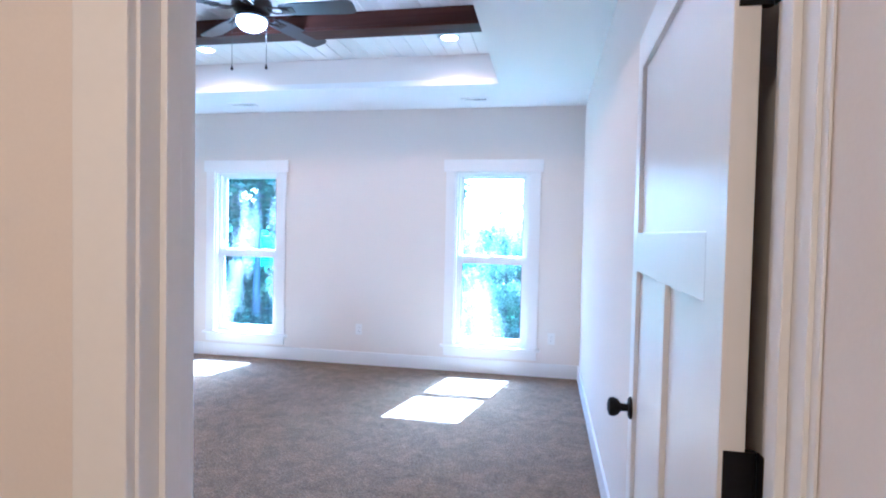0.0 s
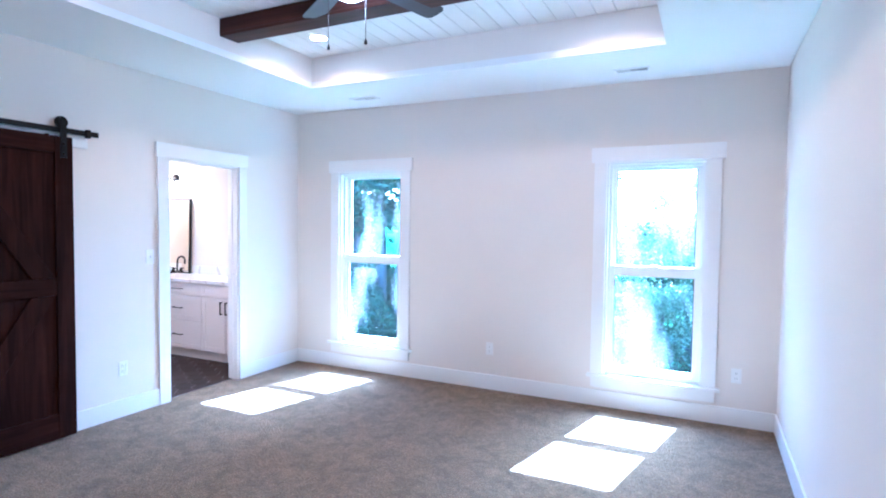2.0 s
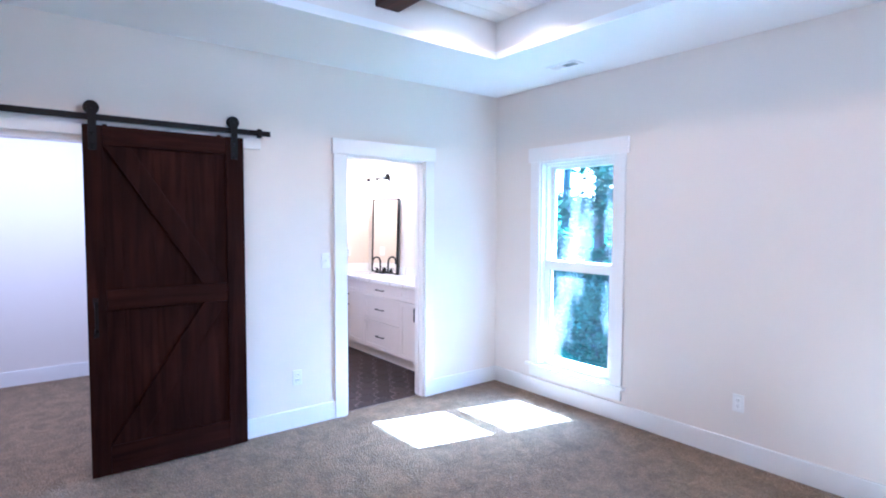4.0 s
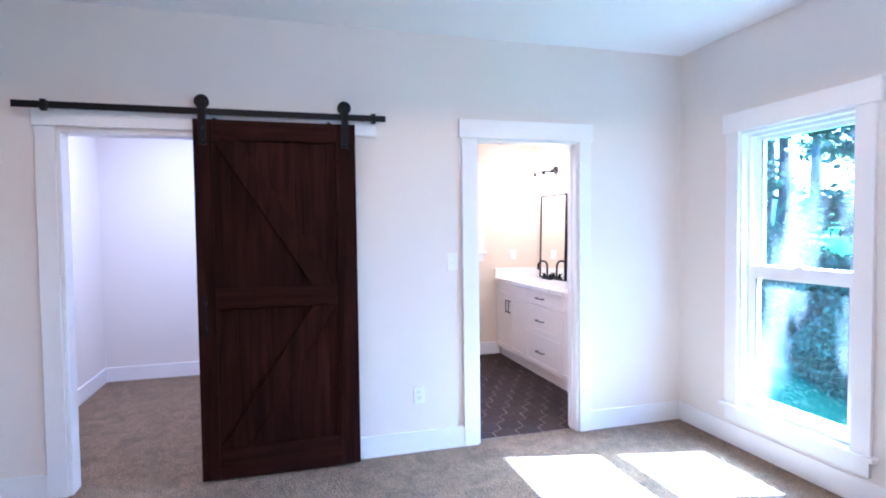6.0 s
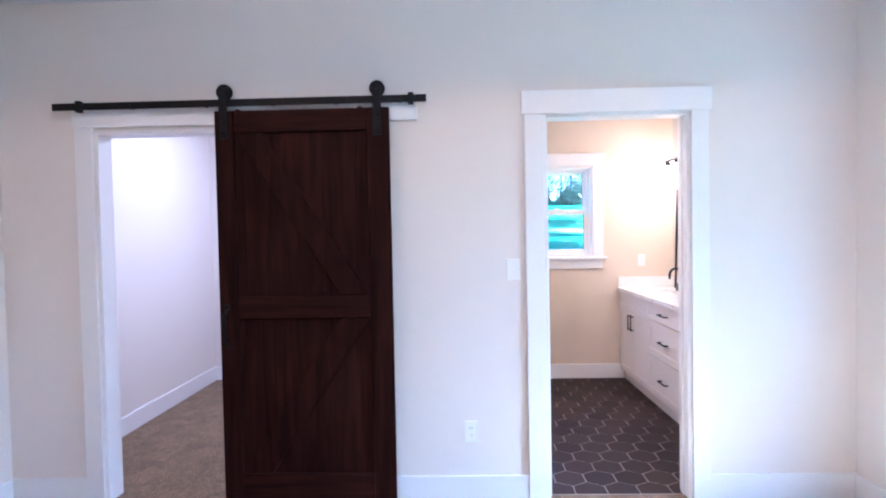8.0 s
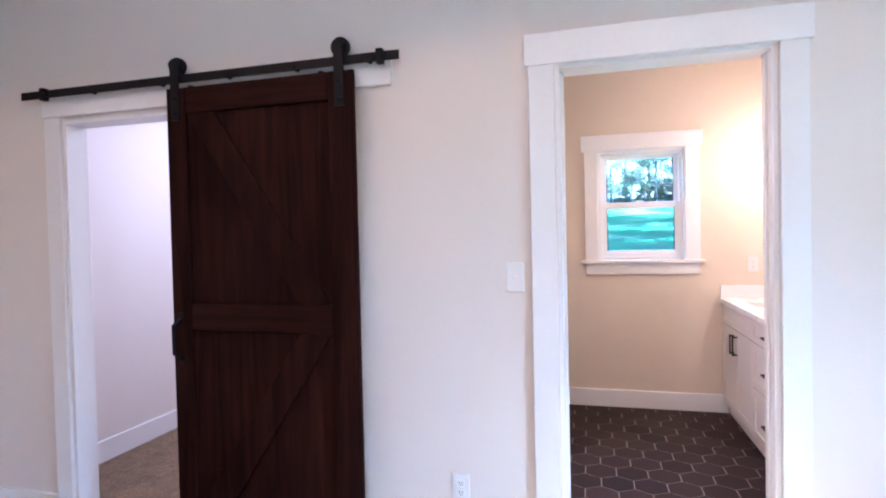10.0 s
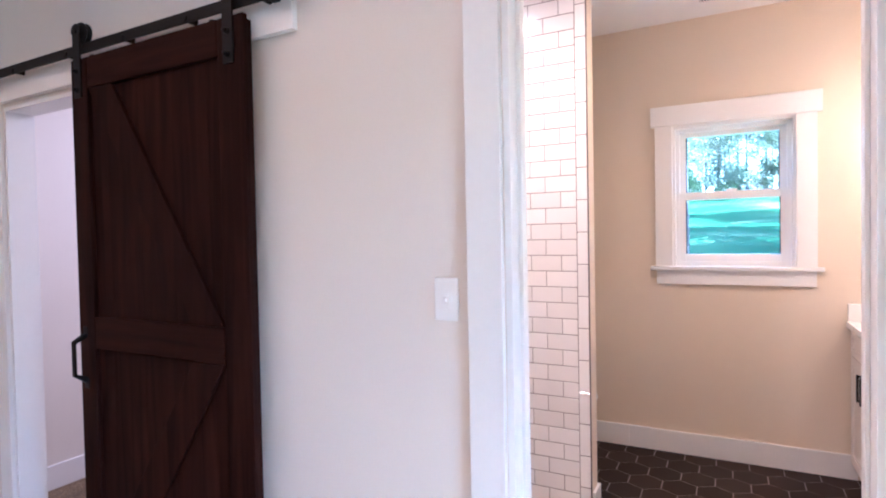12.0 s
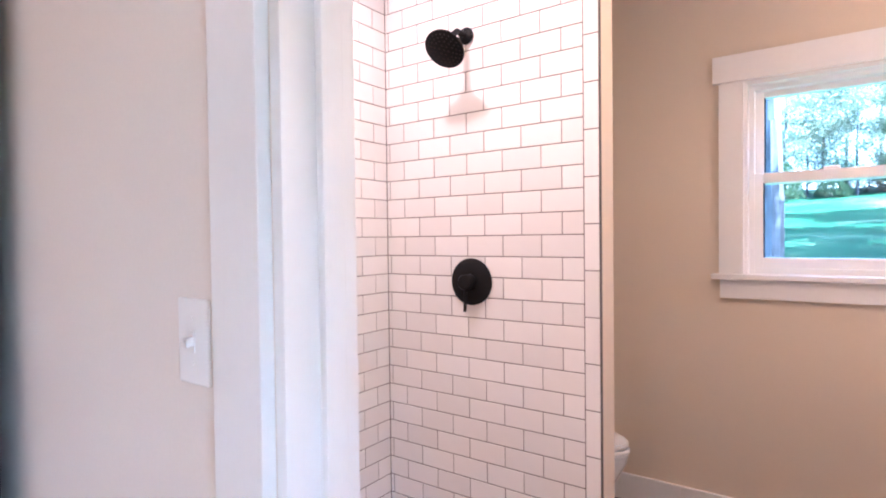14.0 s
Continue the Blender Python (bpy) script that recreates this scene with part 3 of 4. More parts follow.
def ceiling_fan(x, y):
    t = thing("ceiling_fan", "dark five-blade ceiling fan with lit bowl light", "ceiling fan", place=Matrix.Translation((x, y, 0)))
    part("canopy", lathe(bmesh.new(), [(0.07, 3.0), (0.072, 2.975), (0.05, 2.955), (0.02, 2.95)]), BRONZE, t, smooth=True)
    part("motor", lathe(bmesh.new(), [(0.03, 2.965), (0.09, 2.955), (0.125, 2.935), (0.13, 2.9), (0.118, 2.875), (0.09, 2.862), (0.05, 2.858)]), BRONZE, t, smooth=True)
    part("switch_housing", lathe(bmesh.new(), [(0.06, 2.86), (0.062, 2.842), (0.095, 2.836), (0.107, 2.828), (0.107, 2.816), (0.085, 2.812)]), BRONZE, t, smooth=True)
    part("globe", lathe(bmesh.new(), [(0.093, 2.815), (0.096, 2.802), (0.092, 2.785), (0.078, 2.766), (0.056, 2.752), (0.028, 2.745), (0.004, 2.743)]), GLOBE, t, "lit opal glass bowl", True)
    for i in range(5):
        turn = Matrix.Rotation(radians(2 + 72 * i), 4, "Z")
        pitch = turn @ Matrix.Translation((0, 0, 2.872)) @ Matrix.Rotation(radians(-11), 4, "X")
        bm = bmesh.new()
        outline = [(0.2, -0.05), (0.3, -0.062), (0.63, -0.072), (0.675, -0.068), (0.695, -0.046), (0.698, 0.0), (0.695, 0.046), (0.675, 0.068), (0.63, 0.072), (0.3, 0.062), (0.2, 0.05)]
        prism(bm, outline, "z", -0.003, 0.004)
        bm.transform(pitch)
        blade = part("blade", bm, BLADE, t)
        bm = bmesh.new()
        for s in (-1, 1):
            tube(bm, [(0.1, 0.012 * s, 0.008), (0.15, 0.035 * s, -0.004), (0.2, 0.03 * s, -0.008), (0.25, 0.008 * s, -0.008)], 0.007, 8)
        box(bm, 0.215, -0.03, -0.009, 0.29, 0.03, -0.0035, bevel=0.002)
        bm.transform(pitch)
        part("blade_bracket", bm, BRONZE, blade, "scrolled dark metal bracket")
    for dx, end in ((-0.128, 2.488), (0.116, 2.485)):
        bm = bmesh.new()
        rod(bm, (dx, -0.02, 2.815), (dx, -0.02, end + 0.03), 0.0016, seg=6)
        chain = part("pull_chain", bm, BRONZE, t)
        part("fob", lathe(bmesh.new(), [(0.002, 0.034), (0.005, 0.026), (0.0095, 0.01), (0.008, 0.002), (0.002, 0.0)], (dx, -0.02, end), seg=12), BRONZE, chain, smooth=True)


ceiling_fan(-1.37, 3.84)


def ceiling_vent(x0, y0, x1, y1, z, group=""):
    t = thing("ceiling_vent", "white slotted air register in the ceiling", "air vent", group)
    bm = bmesh.new()
    f = 0.022
    box(bm, x0, y0, z - 0.007, x1, y0 + f, z, bevel=0.002), box(bm, x0, y1 - f, z - 0.007, x1, y1, z, bevel=0.002)
    box(bm, x0, y0 + f, z - 0.007, x0 + f, y1 - f, z, bevel=0.002), box(bm, x1 - f, y0 + f, z - 0.007, x1, y1 - f, z, bevel=0.002)
    part("frame", bm, PLASTIC, t)
    # No hole here: a black sheet gives the shade of an open shaft.
    part("duct_shade", B(x0 + f, y0 + f, z - 0.0005, x1 - f, y1 - f, z), BLACK, t, "black sheet for the shade behind the slats")
    along_x = x1 - x0 > y1 - y0
    a, b = (x0 + f, x1 - f) if along_x else (y0 + f, y1 - f)
    k = int((b - a) / 0.013)
    for i in range(k):
        c = a + (i + 0.5) * (b - a) / k
        tilt = -40 if c < (a + b) / 2 else 40
        if along_x:
            turn = Matrix.Translation((c, 0, z - 0.004)) @ Matrix.Rotation(radians(tilt), 4, "Y")
            part("slat", B(-0.0045, y0 + f, -0.0008, 0.0045, y1 - f, 0.0008, turn=turn), PLASTIC, t)
        else:
            turn = Matrix.Translation((0, c, z - 0.004)) @ Matrix.Rotation(radians(tilt), 4, "X")
            part("slat", B(x0 + f, -0.0045, -0.0008, x1 - f, 0.0045, 0.0008, turn=turn), PLASTIC, t)


ceiling_vent(-2.725, 5.715, -2.45, 5.84, H, "bedroom ceiling vents")
ceiling_vent(-0.285, 5.725, -0.02, 5.85, H, "bedroom ceiling vents")
ceiling_vent(-5.94, 4.86, -5.8, 5.12, H)


def wall_plate(kind, place, group=""):
    """A switch or outlet: local x to the side, local -y out of the wall."""
    name, label, cat = {"switch": ("light_switch", "white toggle light switch plate on the wall", "light switch"), "outlet": ("wall_outlet", "white duplex wall outlet with cover plate", "wall outlet")}[kind]
    t = thing(name, label, cat, group, place=place)
    part("plate", B(-0.036, -0.006, -0.058, 0.036, 0, 0.058, bevel=0.003), PLASTIC, t)
    if kind == "switch":
        part("slot", B(-0.006, -0.0075, -0.014, 0.006, -0.006, 0.014), PLASTIC, t)
        part("toggle", B(-0.0045, -0.018, -0.003, 0.0045, -0.0055, 0.009, bevel=0.0015, turn=Matrix.Rotation(radians(14), 4, "X")), PLASTIC, t)
        for s in (-1, 1):
            part("screw", rod(bmesh.new(), (0, -0.0075, 0.03 * s), (0, -0.006, 0.03 * s), 0.003, seg=10), PLASTIC, t)
    else:
        for s in (-1, 1):
            socket = part("socket", B(-0.017, -0.0085, 0.02 * s - 0.014, 0.017, -0.006, 0.02 * s + 0.014, bevel=0.004), PLASTIC, t)
            for dx in (-0.006, 0.006):
                part("slot", B(dx - 0.001, -0.0088, 0.02 * s - 0.002, dx + 0.001, -0.0084, 0.02 * s + 0.007), BLACK, socket)
            part("slot", rod(bmesh.new(), (0, -0.0088, 0.02 * s - 0.008), (0, -0.0084, 0.02 * s - 0.008), 0.0022, seg=10), BLACK, socket)
        part("screw", rod(bmesh.new(), (0, -0.0075, 0), (0, -0.006, 0), 0.003, seg=10), PLASTIC, t)
    return t


FACE_X = Matrix.Rotation(radians(90), 4, "Z")
wall_plate("switch", Matrix.Translation((W, 4.346, 1.252)) @ FACE_X)
wall_plate("outlet", Matrix.Translation((W, 4.106, 0.38)) @ FACE_X, "bedroom outlets")
wall_plate("outlet", Matrix.Translation((-1.415, N, 0.383)), "bedroom outlets")
wall_plate("outlet", Matrix.Translation((0.633, N, 0.395)), "bedroom outlets")
wall_plate("outlet", Matrix.Translation((BW, 5.84, 1.16)) @ FACE_X)


def entry_door():
    x0, x1, y0, y1, zt = 0.81, 0.845, S + 0.006, 2.292, 2.05
    pin = Matrix.Translation((0.854, S + 0.012, 0))
    t = thing("door_1", "white three-panel craftsman entry door standing open", "door", "", "structure", pin @ Matrix.Rotation(radians(-1.0), 4, "Z") @ pin.inverted())
    part("panel", B(x0 + 0.012, y0 + 0.08, 0.1, x1 - 0.012, y1 - 0.08, zt - 0.08), DOORWHITE, t)
    for a, b in ((y0, y0 + 0.105), (y1 - 0.085, y1)):
        part("stile", B(x0, a, 0.012, x1, b, zt, bevel=0.002), DOORWHITE, t)
    for a, b in ((0.012, 0.25), (1.352, 1.465), (1.945, zt)):
        part("rail", B(x0, y0 + 0.105, a, x1, y1 - 0.085, b, bevel=0.002), DOORWHITE, t)
    part("mullion", B(x0, 1.775, 0.25, x1, 1.885, 1.352, bevel=0.002), DOORWHITE, t)
    for s, x in ((-1, x0), (1, x1)):
        ky, kz = y1 - 0.065, 0.94
        turn = Matrix.Rotation(radians(90 * s), 4, "Y")
        k = 1.0 if s < 0 else 0.5
        knob = part("door_knob", lathe(bmesh.new(), [(0.011, 0.006), (0.012, 0.03 * k), (0.024, 0.04 * k), (0.029, 0.052 * k), (0.026, 0.064 * k), (0.012, 0.069 * k)], (x, ky, kz), turn), BLACK, t, "black round knob", True)
        part("rosette", lathe(bmesh.new(), [(0.033, 0.0), (0.033, 0.004), (0.027, 0.009), (0.012, 0.01)], (x, ky, kz), turn), BLACK, knob, smooth=True)
    for z in (0.25, 1.105, 1.825):
        bm = bmesh.new()
        rod(bm, (0.854, S + 0.012, z - 0.05), (0.854, S + 0.012, z + 0.05), 0.0075, seg=14)
        box(bm, x0 + 0.006, y0 - 0.0025, z - 0.05, 0.854, y0, z + 0.05)
        box(bm, 0.8615, S - 0.032, z - 0.05, 0.8637, S + 0.01, z + 0.05)
        part("hinge", bm, BLACK, t, "black butt hinge")


entry_door()


def barn_door():
    f, m, b = -3.63, -3.648, -3.672
    y0, y1, z0, z1 = 2.785, 3.705, 0.015, 2.119
    t = thing("barn_door", "dark brown stained sliding barn door, slid open", "barn door")
    n = 5
    for i in range(n):
        a = y0 + 0.01 + i * (y1 - y0 - 0.02) / n
        part("board", B(b, a + 0.0001, z0 + 0.01, m, a + (y1 - y0 - 0.02) / n - 0.0001, z1 - 0.01, bevel=0.0005), STAIN, t)
    for a, c in ((y0, 2.885), (3.588, y1)):
        part("stile", B(m + 0.0003, a, z0, f, c, z1, bevel=0.003), STAIN, t)
    for a, c in ((z0, 0.19), (1.02, 1.14), (2.003, z1)):
        part("rail", B(m + 0.0003, 2.886, a, f, 3.587, c, bevel=0.003), STAIN_Y, t)
    for outline in ([(2.887, 2.0015), (3.03, 2.0015), (3.578, 1.1415), (3.433, 1.1415)], [(3.43, 1.0185), (3.577, 1.0185), (3.045, 0.1915), (2.887, 0.1915)]):
        bm = prism(bmesh.new(), outline, "x", m + 0.0005, f - 0.0015)
        bmesh.ops.bevel(bm, geom=list(bm.edges), offset=0.002, segments=1, affect="EDGES")
        part("brace", bm, STAIN, t)
    hy = 2.826
    bm = bmesh.new()
    prism(bm, [(-3.63, 0.885), (-3.63, 0.905), (-3.588, 0.925), (-3.588, 1.04), (-3.63, 1.06), (-3.63, 1.075), (-3.622, 1.075), (-3.58, 1.048), (-3.58, 0.917), (-3.622, 0.885)], "y", hy - 0.009, hy + 0.009)
    box(bm, -3.6305, hy - 0.014, 0.862, -3.626, hy + 0.014, 0.9, bevel=0.002), box(bm, -3.6305, hy - 0.014, 1.065, -3.626, hy + 0.014, 1.1, bevel=0.002)
    part("handle", bm, BLACK, t, "black flat bar pull handle")
    for y in (2.834, 3.643):
        outline = [(y - 0.022, 1.972), (y + 0.022, 1.972), (y + 0.022, 2.21)] + [(y + 0.03 * math.cos(a), 2.22 + 0.03 * math.sin(a)) for a in np.linspace(0, math.pi, 9)] + [(y - 0.022, 2.21)]
        hanger = part("hanger", prism(bmesh.new(), outline, "x", f + 0.0005, f + 0.007), BLACK, t, "black strap hanger")
        part("wheel", lathe(bmesh.new(), [(0.01, -0.012), (0.04, -0.012), (0.041, -0.008), (0.036, -0.004), (0.036, 0.004), (0.041, 0.008), (0.04, 0.012), (0.01, 0.012)], (-3.6515, y, 2.22), Matrix.Rotation(radians(90), 4, "Y")), BLACK, hanger, smooth=True)
        rod_bm = rod(bmesh.new(), (-3.64, y, 2.22), (-3.618, y, 2.22), 0.009, seg=10)
        part("axle", rod_bm, BLACK, hanger)
        for z in (2.0, 2.07):
            part("bolt", lathe(bmesh.new(), [(0.011, 0.0), (0.011, 0.005), (0.0075, 0.007), (0.0075, 0.016), (0.001, 0.018)], (f + 0.007, y, z), Matrix.Rotation(radians(90), 4, "Y"), 10), BLACK, hanger, smooth=True)


barn_door()


def door_track():
    t = thing("door_track", "black flat steel sliding door track on the wall", "door track")
    part("rail", B(-3.6545, 1.903, 2.146, -3.648, 3.9, 2.184, bevel=0.001), BLACK, t)
    for y in (2.054, 3.82):
        bm = B(-3.66, y - 0.014, 2.132, -3.628, y + 0.014, 2.192, bevel=0.004)
        rod(bm, (-3.64, y - 0.02, 2.162), (-3.64, y + 0.02, 2.162), 0.012, seg=12)
        part("end_stop", bm, BLACK, t)
    for y in (2.32, 2.72, 3.08, 3.42, 3.76):
        bm = rod(bmesh.new(), (W + 0.0241, y, 2.161), (-3.655, y, 2.161), 0.011, seg=12)
        rod(bm, (-3.6479, y, 2.161), (-3.643, y, 2.161), 0.011, seg=6)
        part("standoff", bm, BLACK, t)
    for y in (2.9, 3.55):
        part("anti_jump_disc", lathe(bmesh.new(), [(0.013, 2.1195), (0.013, 2.128)], (-3.651, y, 0), seg=14), BLACK, t)


door_track()


# ---- bathroom ----
def shaker(name, x0, x1, z0, z1, y, parent, rail=0.055):
    bm = bmesh.new()
    box(bm, x0, y + 0.006, z0, x1, y + 0.018, z1)
    box(bm, x0, y, z0, x0 + rail, y + 0.0185, z1, bevel=0.0015), box(bm, x1 - rail, y, z0, x1, y + 0.0185, z1, bevel=0.0015)
    box(bm, x0 + rail, y, z0, x1 - rail, y + 0.0185, z0 + rail, bevel=0.0015), box(bm, x0 + rail, y, z1 - rail, x1 - rail, y + 0.0185, z1, bevel=0.0015)
    return part(name, bm, CABINET, parent)


def bar_pull(parent, x, y, z, length, upright):
    bm, h = bmesh.new(), length / 2
    if upright:
        box(bm, x - 0.005, y - 0.034, z - h, x + 0.005, y - 0.024, z + h, bevel=0.0015)
        for s in (-1, 1):
            box(bm, x - 0.005, y - 0.025, z + s * (h - 0.008) - 0.005, x + 0.005, y, z + s * (h - 0.008) + 0.005)
    else:
        box(bm, x - h, y - 0.034, z - 0.005, x + h, y - 0.024, z + 0.005, bevel=0.0015)
        for s in (-1, 1):
            box(bm, x + s * (h - 0.008) - 0.005, y - 0.025, z - 0.005, x + s * (h - 0.008) + 0.005, y, z + 0.005)
    part("pull_handle", bm, BLACK, parent, "black square bar pull")


def vanity():
    x0, x1, yf, top = BW + 0.016, -3.9, 5.64, 0.865
    t = thing("vanity_cabinet", "white shaker bathroom vanity with black bar pulls", "vanity cabinet")
    part("body", B(x0, yf, 0.1, x1, N - 0.001, top), CABINET, t)
    part("toe_kick", B(x0, yf + 0.03, 0.0, x1, N - 0.02, 0.1), CABINET, t)
    y = yf - 0.019
    for a, b, kind in ((x0 + 0.006, -5.77, "L"), (-5.766, -5.372, "R"), (-4.622, -4.274, "L"), (-4.27, x1 - 0.006, "R")):
        d = shaker("cabinet_door", a, b, 0.112, 0.713, y, t)
        bar_pull(d, b - 0.035 if kind == "L" else a + 0.035, y, 0.61, 0.14, True)
    for a, b in ((x0 + 0.006, -5.372), (-4.622, x1 - 0.006)):
        shaker("false_front", a, b, 0.719, top - 0.006, y, t, 0.04)
    for a, b in ((0.719, top - 0.006), (0.432, 0.713), (0.112, 0.426)):
        d = shaker("drawer", -5.368, -4.626, a, b, y, t, 0.04 if a > 0.7 else 0.055)
        bar_pull(d, -4.997, y, (a + b) / 2, 0.15, False)
    c = thing("countertop", "white veined quartz vanity countertop with splash", "countertop")
    hole = [(-5.69 + 0.2 * sx, 5.86 + 0.14 * sy) for sx, sy in ((-1, -1), (1, -1), (1, 1), (-1, 1))]
    part("slab", holed("z", top, 0.9, BW + 0.001, x1 + 0.01, yf - 0.035, N - 0.001, [(hole[0][0], hole[1][0], hole[0][1], hole[2][1])]), QUARTZ, c)
    part("side_splash", B(BW + 0.001, yf - 0.03, 0.9005, BW + 0.021, N - 0.001, 1.0, bevel=0.002), QUARTZ, c)
    part("back_splash", B(BW + 0.022, N - 0.021, 0.9005, x1 + 0.01, N - 0.001, 1.0, bevel=0.002), QUARTZ, c)
    s = thing("sink_basin", "white undermount porcelain sink basin", "sink")
    bm = bmesh.new()
    hx0, hx1, hy0, hy1 = hole[0][0] + 0.001, hole[1][0] - 0.001, hole[0][1] + 0.001, hole[2][1] - 0.001
    for a in ((hx0, hy0, 0.76, hx0 + 0.012, hy1, 0.864), (hx1 - 0.012, hy0, 0.76, hx1, hy1, 0.864), (hx0 + 0.012, hy0, 0.76, hx1 - 0.012, hy0 + 0.012, 0.864), (hx0 + 0.012, hy1 - 0.012, 0.76, hx1 - 0.012, hy1, 0.864), (hx0, hy0, 0.748, hx1, hy1, 0.76)):
        box(bm, *a)
    part("bowl", bm, PORCELAIN, s)
    part("drain", lathe(bmesh.new(), [(0.022, 0.7605), (0.022, 0.763), (0.014, 0.764)], (-5.69, 5.86, 0), seg=16), BLACK, s)


vanity()


def faucet(x, y, z):
    t = thing("faucet", "matte black gooseneck bathroom faucet with two handles", "faucet", place=Matrix.Translation((x, y, z)))
    part("base", B(-0.09, -0.026, 0, 0.09, 0.026, 0.022, bevel=0.008), BLACK, t)
    arc = [(0, 0, 0.02), (0, 0, 0.15)] + [(0, -0.055 + 0.055 * math.cos(a), 0.15 + 0.055 * math.sin(a)) for a in np.linspace(0.3, math.pi, 9)] + [(0, -0.11, 0.12)]
    part("spout", tube(bmesh.new(), arc, 0.011, 12), BLACK, t, smooth=True)
    for s in (-1, 1):
        h = part("handle", lathe(bmesh.new(), [(0.019, 0.02), (0.018, 0.04), (0.014, 0.055), (0.012, 0.06)], (0.07 * s, 0, 0)), BLACK, t, smooth=True)
        part("lever", B(0.07 * s - 0.006 if s > 0 else 0.07 * s - 0.06, -0.006, 0.056, 0.07 * s + 0.06 if s > 0 else 0.07 * s + 0.006, 0.006, 0.066, bevel=0.003), BLACK, h)


faucet(-5.69, 5.985 + 0.055, 0.9)


def mirror_on_counter():
    m = Matrix.Translation((-5.69, 6.098, 0.902)) @ Matrix.Rotation(radians(-1.6), 4, "X")
    t = thing("vanity_mirror", "rectangular wall mirror in thin black metal frame", "mirror", place=m)
    w, h, f = 0.3, 0.93, 0.016
    for a in ((-w, -0.012, 0, -w + f, 0.014, h), (w - f, -0.012, 0, w, 0.014, h), (-w + f, -0.012, 0, w - f, 0.014, f), (-w + f, -0.012, h - f, w - f, 0.014, h)):
        part("frame", B(*a, bevel=0.002), BLACK, t)
    part("mirror_glass", B(-w + f, -0.003, f, w - f, 0.006, h - f), MIRROR, t, "silvered glass")


mirror_on_counter()


def vanity_light():
    t = thing("vanity_light", "bronze three-bulb bath light bar, lit", "wall lamp")
    x, z = -5.69, 2.085
    part("back_plate", lathe(bmesh.new(), [(0.062, 0.0), (0.062, 0.012), (0.05, 0.02), (0.02, 0.022)], (x, N, z), Matrix.Rotation(radians(90), 4, "X")), BRONZE, t, smooth=True)
    part("arm", rod(bmesh.new(), (x, N - 0.02, z), (x, 6.0, z), 0.011, seg=12), BRONZE, t)
    part("bar", rod(bmesh.new(), (x - 0.25, 6.0, z), (x + 0.25, 6.0, z), 0.009, seg=12), BRONZE, t)
    for bx in (x - 0.21, x, x + 0.21):
        cup = part("socket", lathe(bmesh.new(), [(0.012, z - 0.008), (0.022, z - 0.02), (0.026, z - 0.045), (0.02, z - 0.048)], (bx, 6.0, 0), seg=20), BRONZE, t, smooth=True)
        part("bulb", lathe(bmesh.new(), [(0.012, z - 0.046), (0.018, z - 0.06), (0.024, z - 0.075), (0.018, z - 0.09), (0.004, z - 0.097)], (bx, 6.0, 0), seg=16), BULB, cup, "lit warm bulb", True)


vanity_light()


def shower_head():
    t = thing("wall_shower", "matte black round shower head on short arm", "shower head")
    X = -5.08
    y, z = 3.905, 2.153
    part("flange", lathe(bmesh.new(), [(0.032, 0.0), (0.032, 0.005), (0.024, 0.012), (0.012, 0.014)], (X + 0.0075, y, z), Matrix.Rotation(radians(90), 4, "Y")), BLACK, t, smooth=True)
    part("arm", tube(bmesh.new(), [(X + 0.01, y, z), (X + 0.07, y, z), (X + 0.105, y, z - 0.025), (X + 0.125, y, z - 0.055)], 0.011, 12), BLACK, t, smooth=True)
    turn = Matrix.Rotation(radians(-42), 4, "Y")
    c = Vector((X + 0.135, y, z - 0.07))
    head = part("head", lathe(bmesh.new(), [(0.014, 0.03), (0.02, 0.018), (0.03, 0.006), (0.062, -0.008), (0.075, -0.018), (0.076, -0.026), (0.071, -0.03)], c, turn, 36), BLACK, t, smooth=True)
    bm = bmesh.new()
    for ring, k in ((0.0, 1), (0.018, 6), (0.036, 12), (0.050, 18), (0.063, 24)):
        for i in range(k):
            a = 2 * math.pi * i / k
            m = Matrix.Translation(c) @ turn @ Matrix.Translation((ring * math.cos(a), ring * math.sin(a), -0.031))
            bmesh.ops.create_cone(bm, cap_ends=True, segments=6, radius1=0.0022, radius2=0.0032, depth=0.004, matrix=m)
    part("nozzle_ring", bm, BRONZE, head, "small rubber spray nozzles")


shower_head()


def shower_valve():
    t = thing("shower_valve", "matte black round shower valve with lever", "shower valve")
    turn = Matrix.Rotation(radians(90), 4, "Y")
    p = (-5.0725, 3.918, 1.218)
    part("escutcheon", lathe(bmesh.new(), [(0.09, 0.0), (0.09, 0.004), (0.084, 0.009), (0.03, 0.011)], p, turn, 40), BLACK, t, smooth=True)
    part("hub", lathe(bmesh.new(), [(0.03, 0.01), (0.03, 0.05), (0.026, 0.055), (0.004, 0.056)], p, turn), BLACK, t, smooth=True)
    part("lever", rod(bmesh.new(), (p[0] + 0.042, p[1], p[2] - 0.02), (p[0] + 0.05, p[1], p[2] - 0.11), 0.007, 0.006, 12), BLACK, t)


shower_valve()
tagged(part("shower_curb", B(-5.0715, 4.255, 0, W - 0.116, 4.365, 0.1, bevel=0.004), SUBWAY), "white tiled shower curb", "shower curb", "", "structure")


